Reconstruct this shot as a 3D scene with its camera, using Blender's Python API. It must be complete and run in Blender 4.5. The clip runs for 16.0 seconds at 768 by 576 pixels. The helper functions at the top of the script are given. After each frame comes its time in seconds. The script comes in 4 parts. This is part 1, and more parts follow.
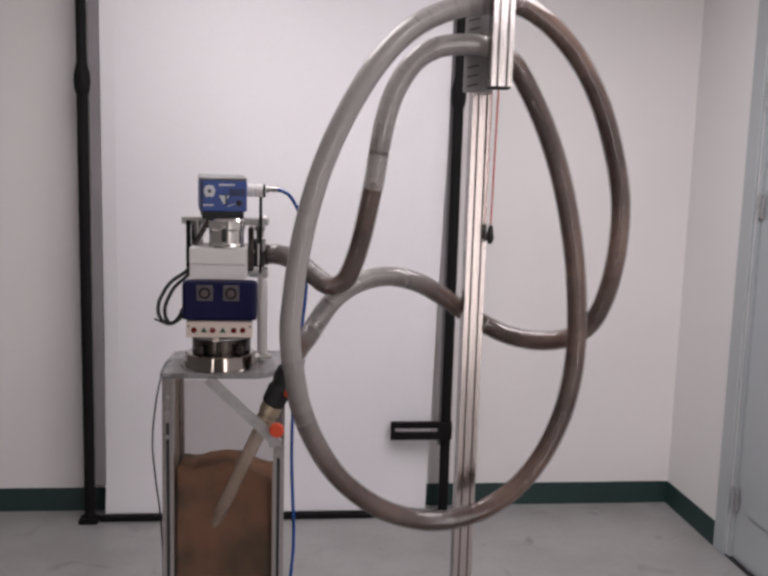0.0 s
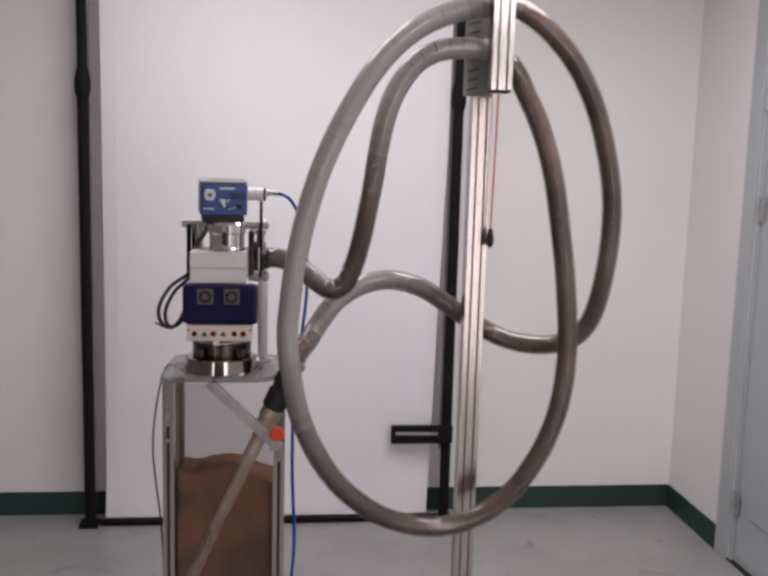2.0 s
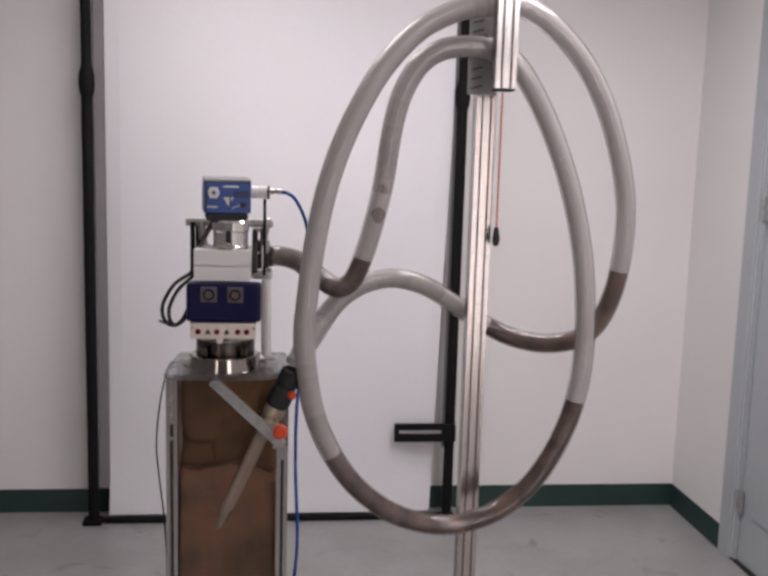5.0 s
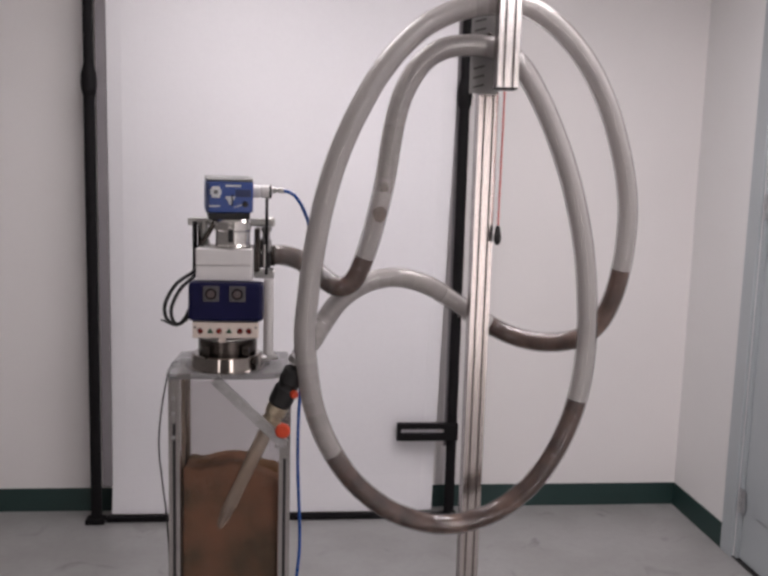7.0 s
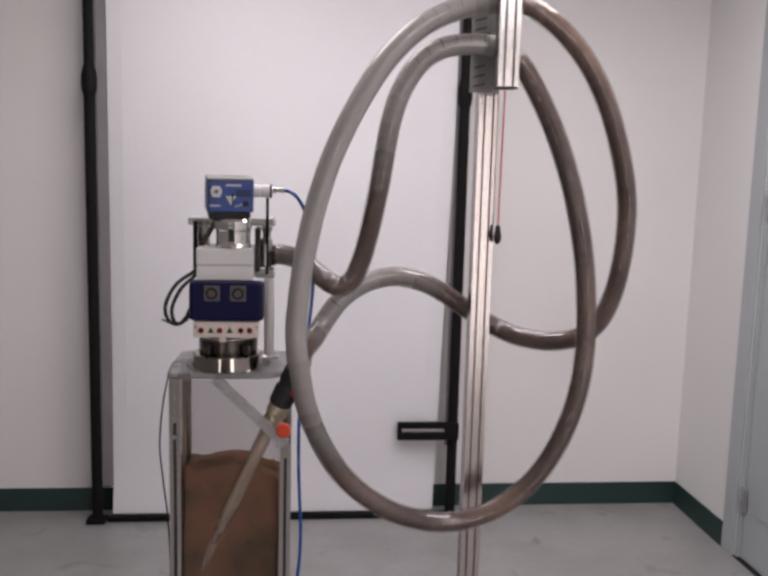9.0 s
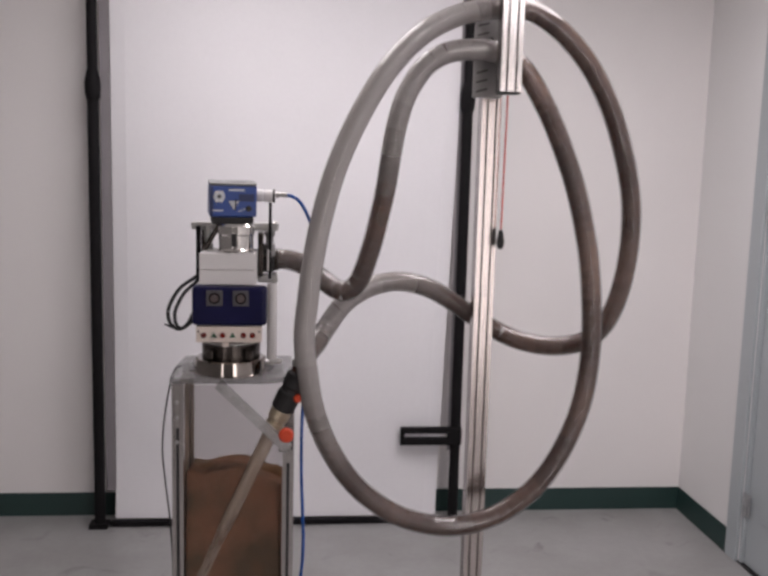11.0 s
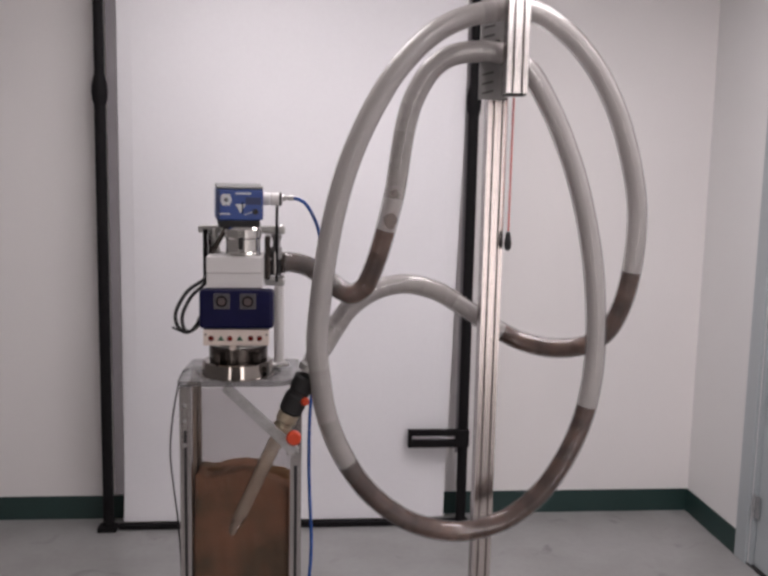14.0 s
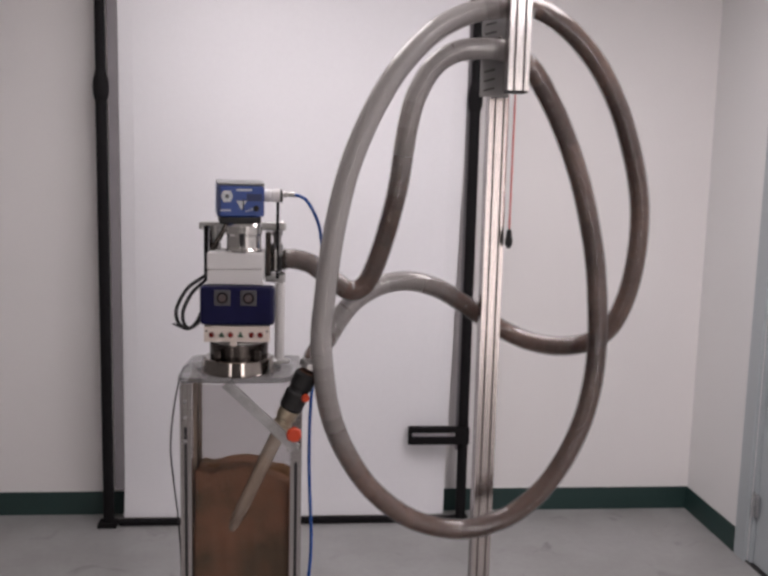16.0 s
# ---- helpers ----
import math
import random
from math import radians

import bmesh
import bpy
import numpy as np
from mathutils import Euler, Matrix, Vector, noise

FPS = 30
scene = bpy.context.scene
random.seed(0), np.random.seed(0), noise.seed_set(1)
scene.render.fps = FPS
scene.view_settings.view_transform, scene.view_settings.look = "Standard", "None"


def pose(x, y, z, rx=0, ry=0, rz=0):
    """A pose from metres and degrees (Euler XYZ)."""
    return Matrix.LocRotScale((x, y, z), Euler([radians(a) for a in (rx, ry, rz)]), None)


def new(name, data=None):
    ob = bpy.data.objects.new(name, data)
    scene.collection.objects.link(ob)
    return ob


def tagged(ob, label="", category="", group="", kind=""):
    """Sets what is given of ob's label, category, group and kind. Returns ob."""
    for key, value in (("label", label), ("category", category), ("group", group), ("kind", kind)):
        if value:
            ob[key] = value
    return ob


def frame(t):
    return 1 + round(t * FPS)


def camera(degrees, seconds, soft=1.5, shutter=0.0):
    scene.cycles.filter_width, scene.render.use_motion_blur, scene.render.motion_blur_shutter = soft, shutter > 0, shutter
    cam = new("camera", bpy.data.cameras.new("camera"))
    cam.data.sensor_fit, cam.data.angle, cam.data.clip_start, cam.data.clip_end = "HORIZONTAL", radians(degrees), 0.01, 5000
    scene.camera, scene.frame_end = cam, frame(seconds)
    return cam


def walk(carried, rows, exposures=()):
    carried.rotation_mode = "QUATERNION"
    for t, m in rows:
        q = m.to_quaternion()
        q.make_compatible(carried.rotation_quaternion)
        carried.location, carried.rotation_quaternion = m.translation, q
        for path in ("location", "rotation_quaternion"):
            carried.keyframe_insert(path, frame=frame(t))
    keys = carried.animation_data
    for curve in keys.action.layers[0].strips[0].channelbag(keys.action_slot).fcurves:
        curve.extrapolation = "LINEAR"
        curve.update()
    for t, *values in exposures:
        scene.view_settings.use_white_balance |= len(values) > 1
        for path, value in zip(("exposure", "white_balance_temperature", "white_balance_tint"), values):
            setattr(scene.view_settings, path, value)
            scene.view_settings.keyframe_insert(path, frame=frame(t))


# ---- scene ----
cam = camera(47.44, 16.0, soft=3.1)
CAM_EYE = (0.0, 0.0, 1.538)
# seconds, yaw, pitch, roll of the hand-held camera
VIEW = [
    (0.0, -6.094, -8.038, -1.628),
    (0.5, -5.987, -8.018, -1.606),
    (1.0, -6.033, -7.910, -1.629),
    (1.5, -6.008, -7.920, -1.544),
    (2.0, -6.075, -7.808, -1.575),
    (2.5, -6.027, -7.956, -1.650),
    (3.0, -5.915, -7.869, -1.566),
    (3.5, -5.930, -7.857, -1.620),
    (4.0, -5.903, -7.832, -1.575),
    (6.5, -5.702, -8.099, -1.784),
    (7.0, -5.700, -7.990, -1.585),
    (7.5, -5.671, -7.738, -1.381),
    (8.0, -5.673, -7.692, -1.327),
    (8.5, -5.662, -7.783, -1.394),
    (9.0, -5.672, -8.032, -1.508),
    (11.5, -5.410, -7.591, -1.462),
    (12.0, -5.294, -7.502, -1.412),
    (12.5, -5.169, -7.533, -1.385),
    (13.0, -5.173, -7.432, -1.379),
    (13.5, -5.217, -7.518, -1.226),
    (14.0, -5.078, -7.572, -1.180),
    (14.5, -4.906, -7.578, -1.129),
    (15.0, -4.890, -7.866, -1.405),
    (15.5, -4.904, -7.966, -1.439),
    (16.0, -5.008, -7.769, -1.365),
]
walk(cam, [(t, pose(*CAM_EYE, 90 + p, r, y)) for t, y, p, r in VIEW], exposures=[(0.0, 0.0), (16.0, 0.0)])

# ---- light ----
world = bpy.data.worlds.new("room_air")
scene.world = world
world.use_nodes = True
world.node_tree.nodes["Background"].inputs["Color"].default_value = (0.9, 0.92, 1.0, 1)
world.node_tree.nodes["Background"].inputs["Strength"].default_value = 0.05
LAMP_COLOR = (1.0, 0.93, 0.96)
LAMP_PLACES = [(-0.25, 2.50, 8.8), (0.95, 2.05, 18.5), (1.05, -0.5, 14.5)]
CEILING_Z = 2.62


def ceiling_lamp(x, y, watts):
    data = bpy.data.lights.new("ceiling_glow", "AREA")
    data.shape, data.size, data.size_y = "RECTANGLE", 0.56, 1.15
    data.energy, data.color = watts, LAMP_COLOR
    ob = new("ceiling_glow", data)
    ob.matrix_world = pose(x, y, CEILING_Z - 0.075)
    return ob


for lamp_x, lamp_y, lamp_w in LAMP_PLACES:
    ceiling_lamp(lamp_x, lamp_y, lamp_w)


# ---- materials ----
def mat(name, color, rough=0.5, metal=0.0, vary=0.06, scale=8.0, fine=120.0, bump=0.05, spec=0.5,
        per_object=0.0, rough_vary=0.1, stretch=(1, 1, 1), second=None, scuff=0.0):
    """A surface with colour variation at two scales and a fine relief."""
    m = bpy.data.materials.new(name)
    m.use_nodes = True
    nt = m.node_tree
    bsdf = nt.nodes["Principled BSDF"]
    bsdf.inputs["Metallic"].default_value = metal
    bsdf.inputs["Specular IOR Level"].default_value = spec
    tc = nt.nodes.new("ShaderNodeTexCoord")
    mp = nt.nodes.new("ShaderNodeMapping")
    mp.inputs["Scale"].default_value = stretch
    nt.links.new(tc.outputs["Object"], mp.inputs["Vector"])
    n1 = nt.nodes.new("ShaderNodeTexNoise")
    n1.inputs["Scale"].default_value, n1.inputs["Detail"].default_value = scale, 4
    n2 = nt.nodes.new("ShaderNodeTexNoise")
    n2.inputs["Scale"].default_value, n2.inputs["Detail"].default_value = fine, 3
    for n in (n1, n2):
        nt.links.new(mp.outputs["Vector"], n.inputs["Vector"])
    add = nt.nodes.new("ShaderNodeMath")
    add.operation = "ADD"
    half = nt.nodes.new("ShaderNodeMath")
    half.operation, half.inputs[1].default_value = "MULTIPLY", 0.5
    nt.links.new(n2.outputs["Fac"], half.inputs[0])
    nt.links.new(n1.outputs["Fac"], add.inputs[0])
    nt.links.new(half.outputs[0], add.inputs[1])
    rng = nt.nodes.new("ShaderNodeMapRange")
    rng.inputs["From Min"].default_value, rng.inputs["From Max"].default_value = 0.45, 1.05
    rng.inputs["To Min"].default_value, rng.inputs["To Max"].default_value = 1 - vary, 1 + vary
    nt.links.new(add.outputs[0], rng.inputs["Value"])
    hsv = nt.nodes.new("ShaderNodeHueSaturation")
    hsv.inputs["Color"].default_value = (*color, 1)
    out = rng.outputs["Result"]
    if per_object:
        info = nt.nodes.new("ShaderNodeObjectInfo")
        r2 = nt.nodes.new("ShaderNodeMapRange")
        r2.inputs["To Min"].default_value, r2.inputs["To Max"].default_value = 1 - per_object, 1 + per_object
        nt.links.new(info.outputs["Random"], r2.inputs["Value"])
        mul = nt.nodes.new("ShaderNodeMath")
        mul.operation = "MULTIPLY"
        nt.links.new(out, mul.inputs[0])
        nt.links.new(r2.outputs["Result"], mul.inputs[1])
        out = mul.outputs[0]
    if second:
        mixc = nt.nodes.new("ShaderNodeMix")
        mixc.data_type = "RGBA"
        mixc.inputs[6].default_value, mixc.inputs[7].default_value = (*color, 1), (*second, 1)
        step = nt.nodes.new("ShaderNodeMapRange")
        step.inputs["From Min"].default_value, step.inputs["From Max"].default_value = 0.38, 0.62
        nt.links.new(n1.outputs["Fac"], step.inputs["Value"])
        nt.links.new(step.outputs["Result"], mixc.inputs[0])
        nt.links.new(mixc.outputs[2], hsv.inputs["Color"])
    nt.links.new(out, hsv.inputs["Value"])
    nt.links.new(hsv.outputs["Color"], bsdf.inputs["Base Color"])
    if scuff:
        n3 = nt.nodes.new("ShaderNodeTexNoise")
        n3.inputs["Scale"].default_value, n3.inputs["Detail"].default_value = 5.5, 7
        n3.inputs["Distortion"].default_value = 1.2
        nt.links.new(tc.outputs["Object"], n3.inputs["Vector"])
        edge = nt.nodes.new("ShaderNodeMapRange")
        edge.inputs["From Min"].default_value, edge.inputs["From Max"].default_value = 0.60, 0.72
        edge.inputs["To Min"].default_value, edge.inputs["To Max"].default_value = 0.0, scuff
        nt.links.new(n3.outputs["Fac"], edge.inputs["Value"])
        worn = nt.nodes.new("ShaderNodeMix")
        worn.data_type = "RGBA"
        worn.inputs[7].default_value = (0.13, 0.125, 0.12, 1)
        nt.links.new(edge.outputs["Result"], worn.inputs[0])
        nt.links.new(hsv.outputs["Color"], worn.inputs[6])
        nt.links.new(worn.outputs[2], bsdf.inputs["Base Color"])
    rr = nt.nodes.new("ShaderNodeMapRange")
    rr.inputs["To Min"].default_value = max(0.02, rough - rough_vary)
    rr.inputs["To Max"].default_value = min(1.0, rough + rough_vary)
    nt.links.new(n1.outputs["Fac"], rr.inputs["Value"])
    nt.links.new(rr.outputs["Result"], bsdf.inputs["Roughness"])
    if bump:
        b = nt.nodes.new("ShaderNodeBump")
        b.inputs["Strength"].default_value, b.inputs["Distance"].default_value = bump, 0.002
        nt.links.new(n2.outputs["Fac"], b.inputs["Height"])
        nt.links.new(b.outputs["Normal"], bsdf.inputs["Normal"])
    return m


def see_through(m, clear, tint=(1, 1, 1)):
    """Lets a share of the light pass straight through a surface."""
    nt = m.node_tree
    bsdf, out = nt.nodes["Principled BSDF"], nt.nodes["Material Output"]
    tr = nt.nodes.new("ShaderNodeBsdfTransparent")
    tr.inputs["Color"].default_value = (*tint, 1)
    mix = nt.nodes.new("ShaderNodeMixShader")
    mix.inputs["Fac"].default_value = clear
    nt.links.new(bsdf.outputs[0], mix.inputs[1])
    nt.links.new(tr.outputs[0], mix.inputs[2])
    nt.links.new(mix.outputs[0], out.inputs["Surface"])
    return m


def glossed(m, rough, least, most):
    """A polished coat over any surface, stronger at a grazing view."""
    nt = m.node_tree
    out = nt.nodes["Material Output"]
    under = out.inputs["Surface"].links[0].from_socket
    gloss = nt.nodes.new("ShaderNodeBsdfGlossy")
    gloss.inputs["Roughness"].default_value = rough
    weight = nt.nodes.new("ShaderNodeLayerWeight")
    curve = nt.nodes.new("ShaderNodeMath")
    curve.operation, curve.inputs[1].default_value = "POWER", 4.0
    span = nt.nodes.new("ShaderNodeMapRange")
    span.inputs["To Min"].default_value, span.inputs["To Max"].default_value = least, most
    mix = nt.nodes.new("ShaderNodeMixShader")
    nt.links.new(weight.outputs["Facing"], curve.inputs[0])
    nt.links.new(curve.outputs[0], span.inputs["Value"])
    nt.links.new(span.outputs["Result"], mix.inputs[0])
    nt.links.new(under, mix.inputs[1])
    nt.links.new(gloss.outputs[0], mix.inputs[2])
    nt.links.new(mix.outputs[0], out.inputs["Surface"])
    return m


def glowing(m, color, strength):
    bsdf = m.node_tree.nodes["Principled BSDF"]
    bsdf.inputs["Emission Color"].default_value = (*color, 1)
    bsdf.inputs["Emission Strength"].default_value = strength
    return m


WALL = mat("wall_paint", (0.80, 0.765, 0.765), 0.75, vary=0.03, scale=1.3, fine=160, bump=0.12, spec=0.25)
# unseen rear and west walls, darkened to cut bounced light and dim reflections
WALL_REAR = mat("unseen_wall_grey", (0.30, 0.29, 0.285), 0.75, vary=0.05, scale=1.3, fine=160, bump=0.12, spec=0.25)
WALL_SIDE = mat("side_wall_paint", (0.77, 0.755, 0.755), 0.75, vary=0.03, scale=1.3, fine=160, bump=0.12, spec=0.25)
CEIL = mat("ceiling_tile_white", (0.78, 0.77, 0.75), 0.9, vary=0.05, scale=3, fine=90, bump=0.3, spec=0.2)
FLOOR = mat("vinyl_floor", (0.335, 0.329, 0.329), 0.38, second=(0.275, 0.269, 0.265), scuff=0.55, vary=0.10, scale=3.4, fine=38, bump=0.03, rough_vary=0.12)
BASE_GREEN = mat("green_rubber_base", (0.012, 0.036, 0.033), 0.5, vary=0.15, scale=5, fine=80)
BLACK_METAL = mat("black_coated_metal", (0.006, 0.005, 0.006), 0.7, vary=0.2, scale=10, spec=0.2)
BLACK_RUBBER = mat("black_rubber", (0.012, 0.011, 0.012), 0.6, vary=0.25, scale=30, bump=0.15)
PAPER = mat("backdrop_sheet", (0.82, 0.80, 0.83), 0.85, vary=0.025, scale=1.8, fine=60, bump=0.05, spec=0.2)
GREY_STRIP = mat("grey_side_strip", (0.24, 0.22, 0.235), 0.7, vary=0.08, scale=6)
ALU = mat("anodised_aluminium", (0.62, 0.585, 0.575), 0.20, metal=1.0, vary=0.06, scale=6, fine=260, bump=0.04, stretch=(1, 1, 0.06))
# darker copy of ALU for the mast; its warm tint stands for a pink reflection
ALU_MAST = mat("warm_dull_aluminium", (0.45, 0.405, 0.392), 0.25, metal=1.0, vary=0.12, scale=5, fine=260, bump=0.04, stretch=(1, 1, 0.06))
SLOT_DARK = mat("slot_shadow", (0.09, 0.085, 0.085), 0.6, vary=0.1, scale=20)
ALU_DARK = mat("dull_aluminium", (0.30, 0.29, 0.29), 0.5, metal=0.5, vary=0.1, scale=12)
STEEL = mat("polished_steel", (0.72, 0.70, 0.68), 0.12, metal=1.0, vary=0.06, scale=14, bump=0.02, rough_vary=0.06)
# darker than STEEL: a dim brown reflection is put into its colour
SKIRT_STEEL = mat("mirror_steel_skirt", (0.30, 0.27, 0.25), 0.04, metal=1.0, vary=0.2, scale=20, bump=0.0, rough_vary=0.02)
STEEL_DULL = mat("brushed_steel", (0.52, 0.51, 0.50), 0.32, metal=1.0, vary=0.12, scale=18, bump=0.05)
STEEL_DARK = mat("tarnished_steel", (0.085, 0.072, 0.066), 0.22, metal=0.9, vary=0.4, scale=26, bump=0.1)
WHITE_PLASTIC = mat("white_plastic", (0.74, 0.71, 0.71), 0.45, vary=0.03, scale=10, bump=0.02)
CREAM_PLASTIC = mat("cream_label_plate", (0.72, 0.62, 0.56), 0.5, vary=0.05, scale=14, bump=0.02)
NAVY = mat("navy_plastic", (0.007, 0.007, 0.045), 0.32, vary=0.2, scale=14, bump=0.03, spec=0.2)
BLUE_BOX = mat("blue_enamel", (0.020, 0.062, 0.27), 0.35, vary=0.12, scale=18, bump=0.03)
BLUE_DARK = mat("dark_blue_enamel", (0.012, 0.025, 0.10), 0.4, vary=0.12, scale=18)
GREY_LID = mat("grey_cast_lid", (0.20, 0.20, 0.20), 0.42, metal=0.4, vary=0.08, scale=14)
BLUE_TUBE = mat("blue_air_tube", (0.012, 0.085, 0.36), 0.28, vary=0.08, scale=20, bump=0.0)
ORANGE = mat("orange_plastic", (0.62, 0.060, 0.018), 0.4, vary=0.06, scale=40)
RED_CORD = mat("red_bead_cord", (0.62, 0.050, 0.028), 0.5, vary=0.2, scale=300)
LED_RED = glowing(mat("red_indicator", (0.09, 0.008, 0.007), 0.25, vary=0.05), (1.0, 0.05, 0.03), 0.02)
LED_LIT = glowing(mat("lit_red_indicator", (0.13, 0.010, 0.009), 0.25, vary=0.05), (1.0, 0.10, 0.06), 0.03)
LED_GREEN = mat("green_indicator", (0.03, 0.09, 0.05), 0.3, vary=0.05)
DIAL_FACE = mat("brown_dial_face", (0.10, 0.07, 0.07), 0.4, vary=0.1, scale=60)
GAUGE_FACE = mat("gauge_face", (0.085, 0.078, 0.085), 0.4, vary=0.1, scale=60)
PRINT_LIGHT = mat("pale_print", (0.62, 0.64, 0.68), 0.5, vary=0.05, scale=60)
DOOR_PAINT = mat("door_paint", (0.40, 0.43, 0.45), 0.4, vary=0.04, scale=2.2, fine=90, bump=0.08)
COLLAR = mat("dusty_brass", (0.46, 0.39, 0.29), 0.35, metal=0.6, vary=0.3, scale=50)
BRASS = mat("worn_hinge", (0.42, 0.42, 0.43), 0.42, metal=0.6, vary=0.25, scale=50)
POWDER = mat("brown_powder", (0.325, 0.165, 0.105), 0.95, second=(0.115, 0.080, 0.054), vary=0.4, scale=8, fine=170, bump=0.25, spec=0.1)
POWDER_TONES = [mat("brown_hose_powder", (0.055 + 0.15 * k / 6, 0.023 + 0.095 * k / 6, 0.016 + 0.073 * k / 6), 0.95, vary=0.5, scale=28, fine=150, bump=0.25, spec=0.1, per_object=0.08) for k in range(7)]
HOSE = glossed(see_through(mat("clear_hose_wall", (0.15, 0.135, 0.130), 0.3, vary=0.03, scale=9, fine=90, bump=0.015, spec=0.4), 0.74, (0.95, 0.94, 0.938)), 0.15, 0.065, 0.17)
RESIDUE = see_through(mat("clinging_powder", (0.30, 0.16, 0.09), 0.9, vary=0.3, scale=60, fine=200, bump=0.2, spec=0.1), 0.55)


def milky(clear):
    return see_through(mat("milky_hose_layer", (0.79, 0.762, 0.752), 0.5, vary=0.03, scale=9, fine=90, bump=0.0, spec=0.2), clear, (0.94, 0.93, 0.925))


MILKY_CORE = milky(0.22)
VEILS = [milky(0.24 + 0.70 * k / 13) for k in range(14)]
CLEAR = see_through(mat("clear_acrylic", (0.05, 0.047, 0.045), 0.12, vary=0.08, scale=8, bump=0.01), 0.90, (0.96, 0.95, 0.95))
DUST = see_through(mat("airborne_powder", (0.26, 0.140, 0.076), 0.95, second=(0.15, 0.088, 0.05), vary=0.3, scale=20, fine=150, bump=0.2, spec=0.05), 0.12)
RIM = see_through(mat("scuffed_acrylic_rim", (0.44, 0.43, 0.43), 0.3, vary=0.35, scale=16, bump=0.05), 0.42)
DUSTY = see_through(mat("dusty_acrylic", (0.44, 0.35, 0.275), 0.6, vary=0.25, scale=14, bump=0.05), 0.25, (0.9, 0.85, 0.8))
FROST = see_through(mat("frosted_acrylic", (0.15, 0.145, 0.145), 0.16, vary=0.15, scale=14, bump=0.03), 0.5)
LANCE_WALL = glossed(see_through(mat("clear_lance_tube", (0.60, 0.50, 0.41), 0.2, vary=0.45, scale=26, bump=0.02, stretch=(1, 1, 0.25)), 0.55, (0.95, 0.90, 0.84)), 0.12, 0.06, 0.3)
LANCE_CORE = see_through(mat("pale_lance_core", (0.72, 0.63, 0.54), 0.4, vary=0.3, scale=40, bump=0.05), 0.1)
WINDOW_PANE = glowing(mat("daylit_frosted_pane", (0.8, 0.8, 0.8), 0.4, vary=0.02), (1.0, 0.92, 0.90), 4.2)
DIFFUSER = glowing(mat("lamp_diffuser", (0.8, 0.8, 0.8), 0.4, vary=0.02), (1.0, 0.95, 0.94), 3.0)


# ---- mesh helpers ----
def finish(name, bm, material, smooth=False):
    bmesh.ops.recalc_face_normals(bm, faces=bm.faces)
    me = bpy.data.meshes.new(name)
    bm.to_mesh(me)
    bm.free()
    me.materials.append(material)
    if smooth:
        for p in me.polygons:
            p.use_smooth = True
    return me


def part(name, bm, material, parent=None, label="", smooth=False, m=None):
    ob = new(name, finish(name, bm, material, smooth))
    if parent:
        ob.parent = parent
    if m is not None:
        ob.matrix_basis = m
    if label:
        ob["label"] = label
    return ob


def thing(name, label, category, at=(0, 0, 0), rz=0, group="", kind=""):
    ob = new(name)
    ob.empty_display_size = 0.05
    ob.matrix_basis = pose(*at, 0, 0, rz)
    return tagged(ob, label, category, group, kind)


def box(x0, x1, y0, y1, z0, z1, bevel=0.0, bm=None, seg=2):
    own = bm or bmesh.new()
    r = bmesh.ops.create_cube(own, size=1, matrix=Matrix.Translation(((x0 + x1) / 2, (y0 + y1) / 2, (z0 + z1) / 2))
                              @ Matrix.Diagonal((x1 - x0, y1 - y0, z1 - z0, 1)))
    if bevel:
        edges = list({e for v in r["verts"] for e in v.link_edges})
        bmesh.ops.bevel(own, geom=edges, offset=bevel, segments=seg, affect="EDGES", profile=0.6)
    return own


def turned(profile, n=32, bm=None, m=None):
    """A body of revolution round z from (radius, z) pairs."""
    own = bm or bmesh.new()
    rings = []
    for r, z in profile:
        rings.append([own.verts.new((r * math.cos(2 * math.pi * i / n), r * math.sin(2 * math.pi * i / n), z)) for i in range(n)])
    for a, b in zip(rings, rings[1:]):
        for i in range(n):
            own.faces.new((a[i], a[(i + 1) % n], b[(i + 1) % n], b[i]))
    own.faces.new(rings[0])
    own.faces.new(rings[-1])
    if m is not None:
        bmesh.ops.transform(own, matrix=m, verts=[v for ring in rings for v in ring])
    return own


def spline(points, step=0.01):
    """A smooth line through the points, cut into equal steps."""
    pts = [Vector(p) for p in points]
    pts = [2 * pts[0] - pts[1]] + pts + [2 * pts[-1] - pts[-2]]
    fine = []
    for a, b, c, d in zip(pts, pts[1:], pts[2:], pts[3:]):
        for k in range(12):
            t = k / 12
            fine.append(0.5 * (2 * b + (c - a) * t + (2 * a - 5 * b + 4 * c - d) * t * t + (3 * b - a - 3 * c + d) * t ** 3))
    fine.append(pts[-2])
    run = [0.0]
    for a, b in zip(fine, fine[1:]):
        run.append(run[-1] + (b - a).length)
    n = max(2, round(run[-1] / step))
    arr = np.array(fine)
    s = np.linspace(0, run[-1], n + 1)
    return [Vector(v) for v in np.column_stack([np.interp(s, run, arr[:, i]) for i in range(3)])], run[-1]


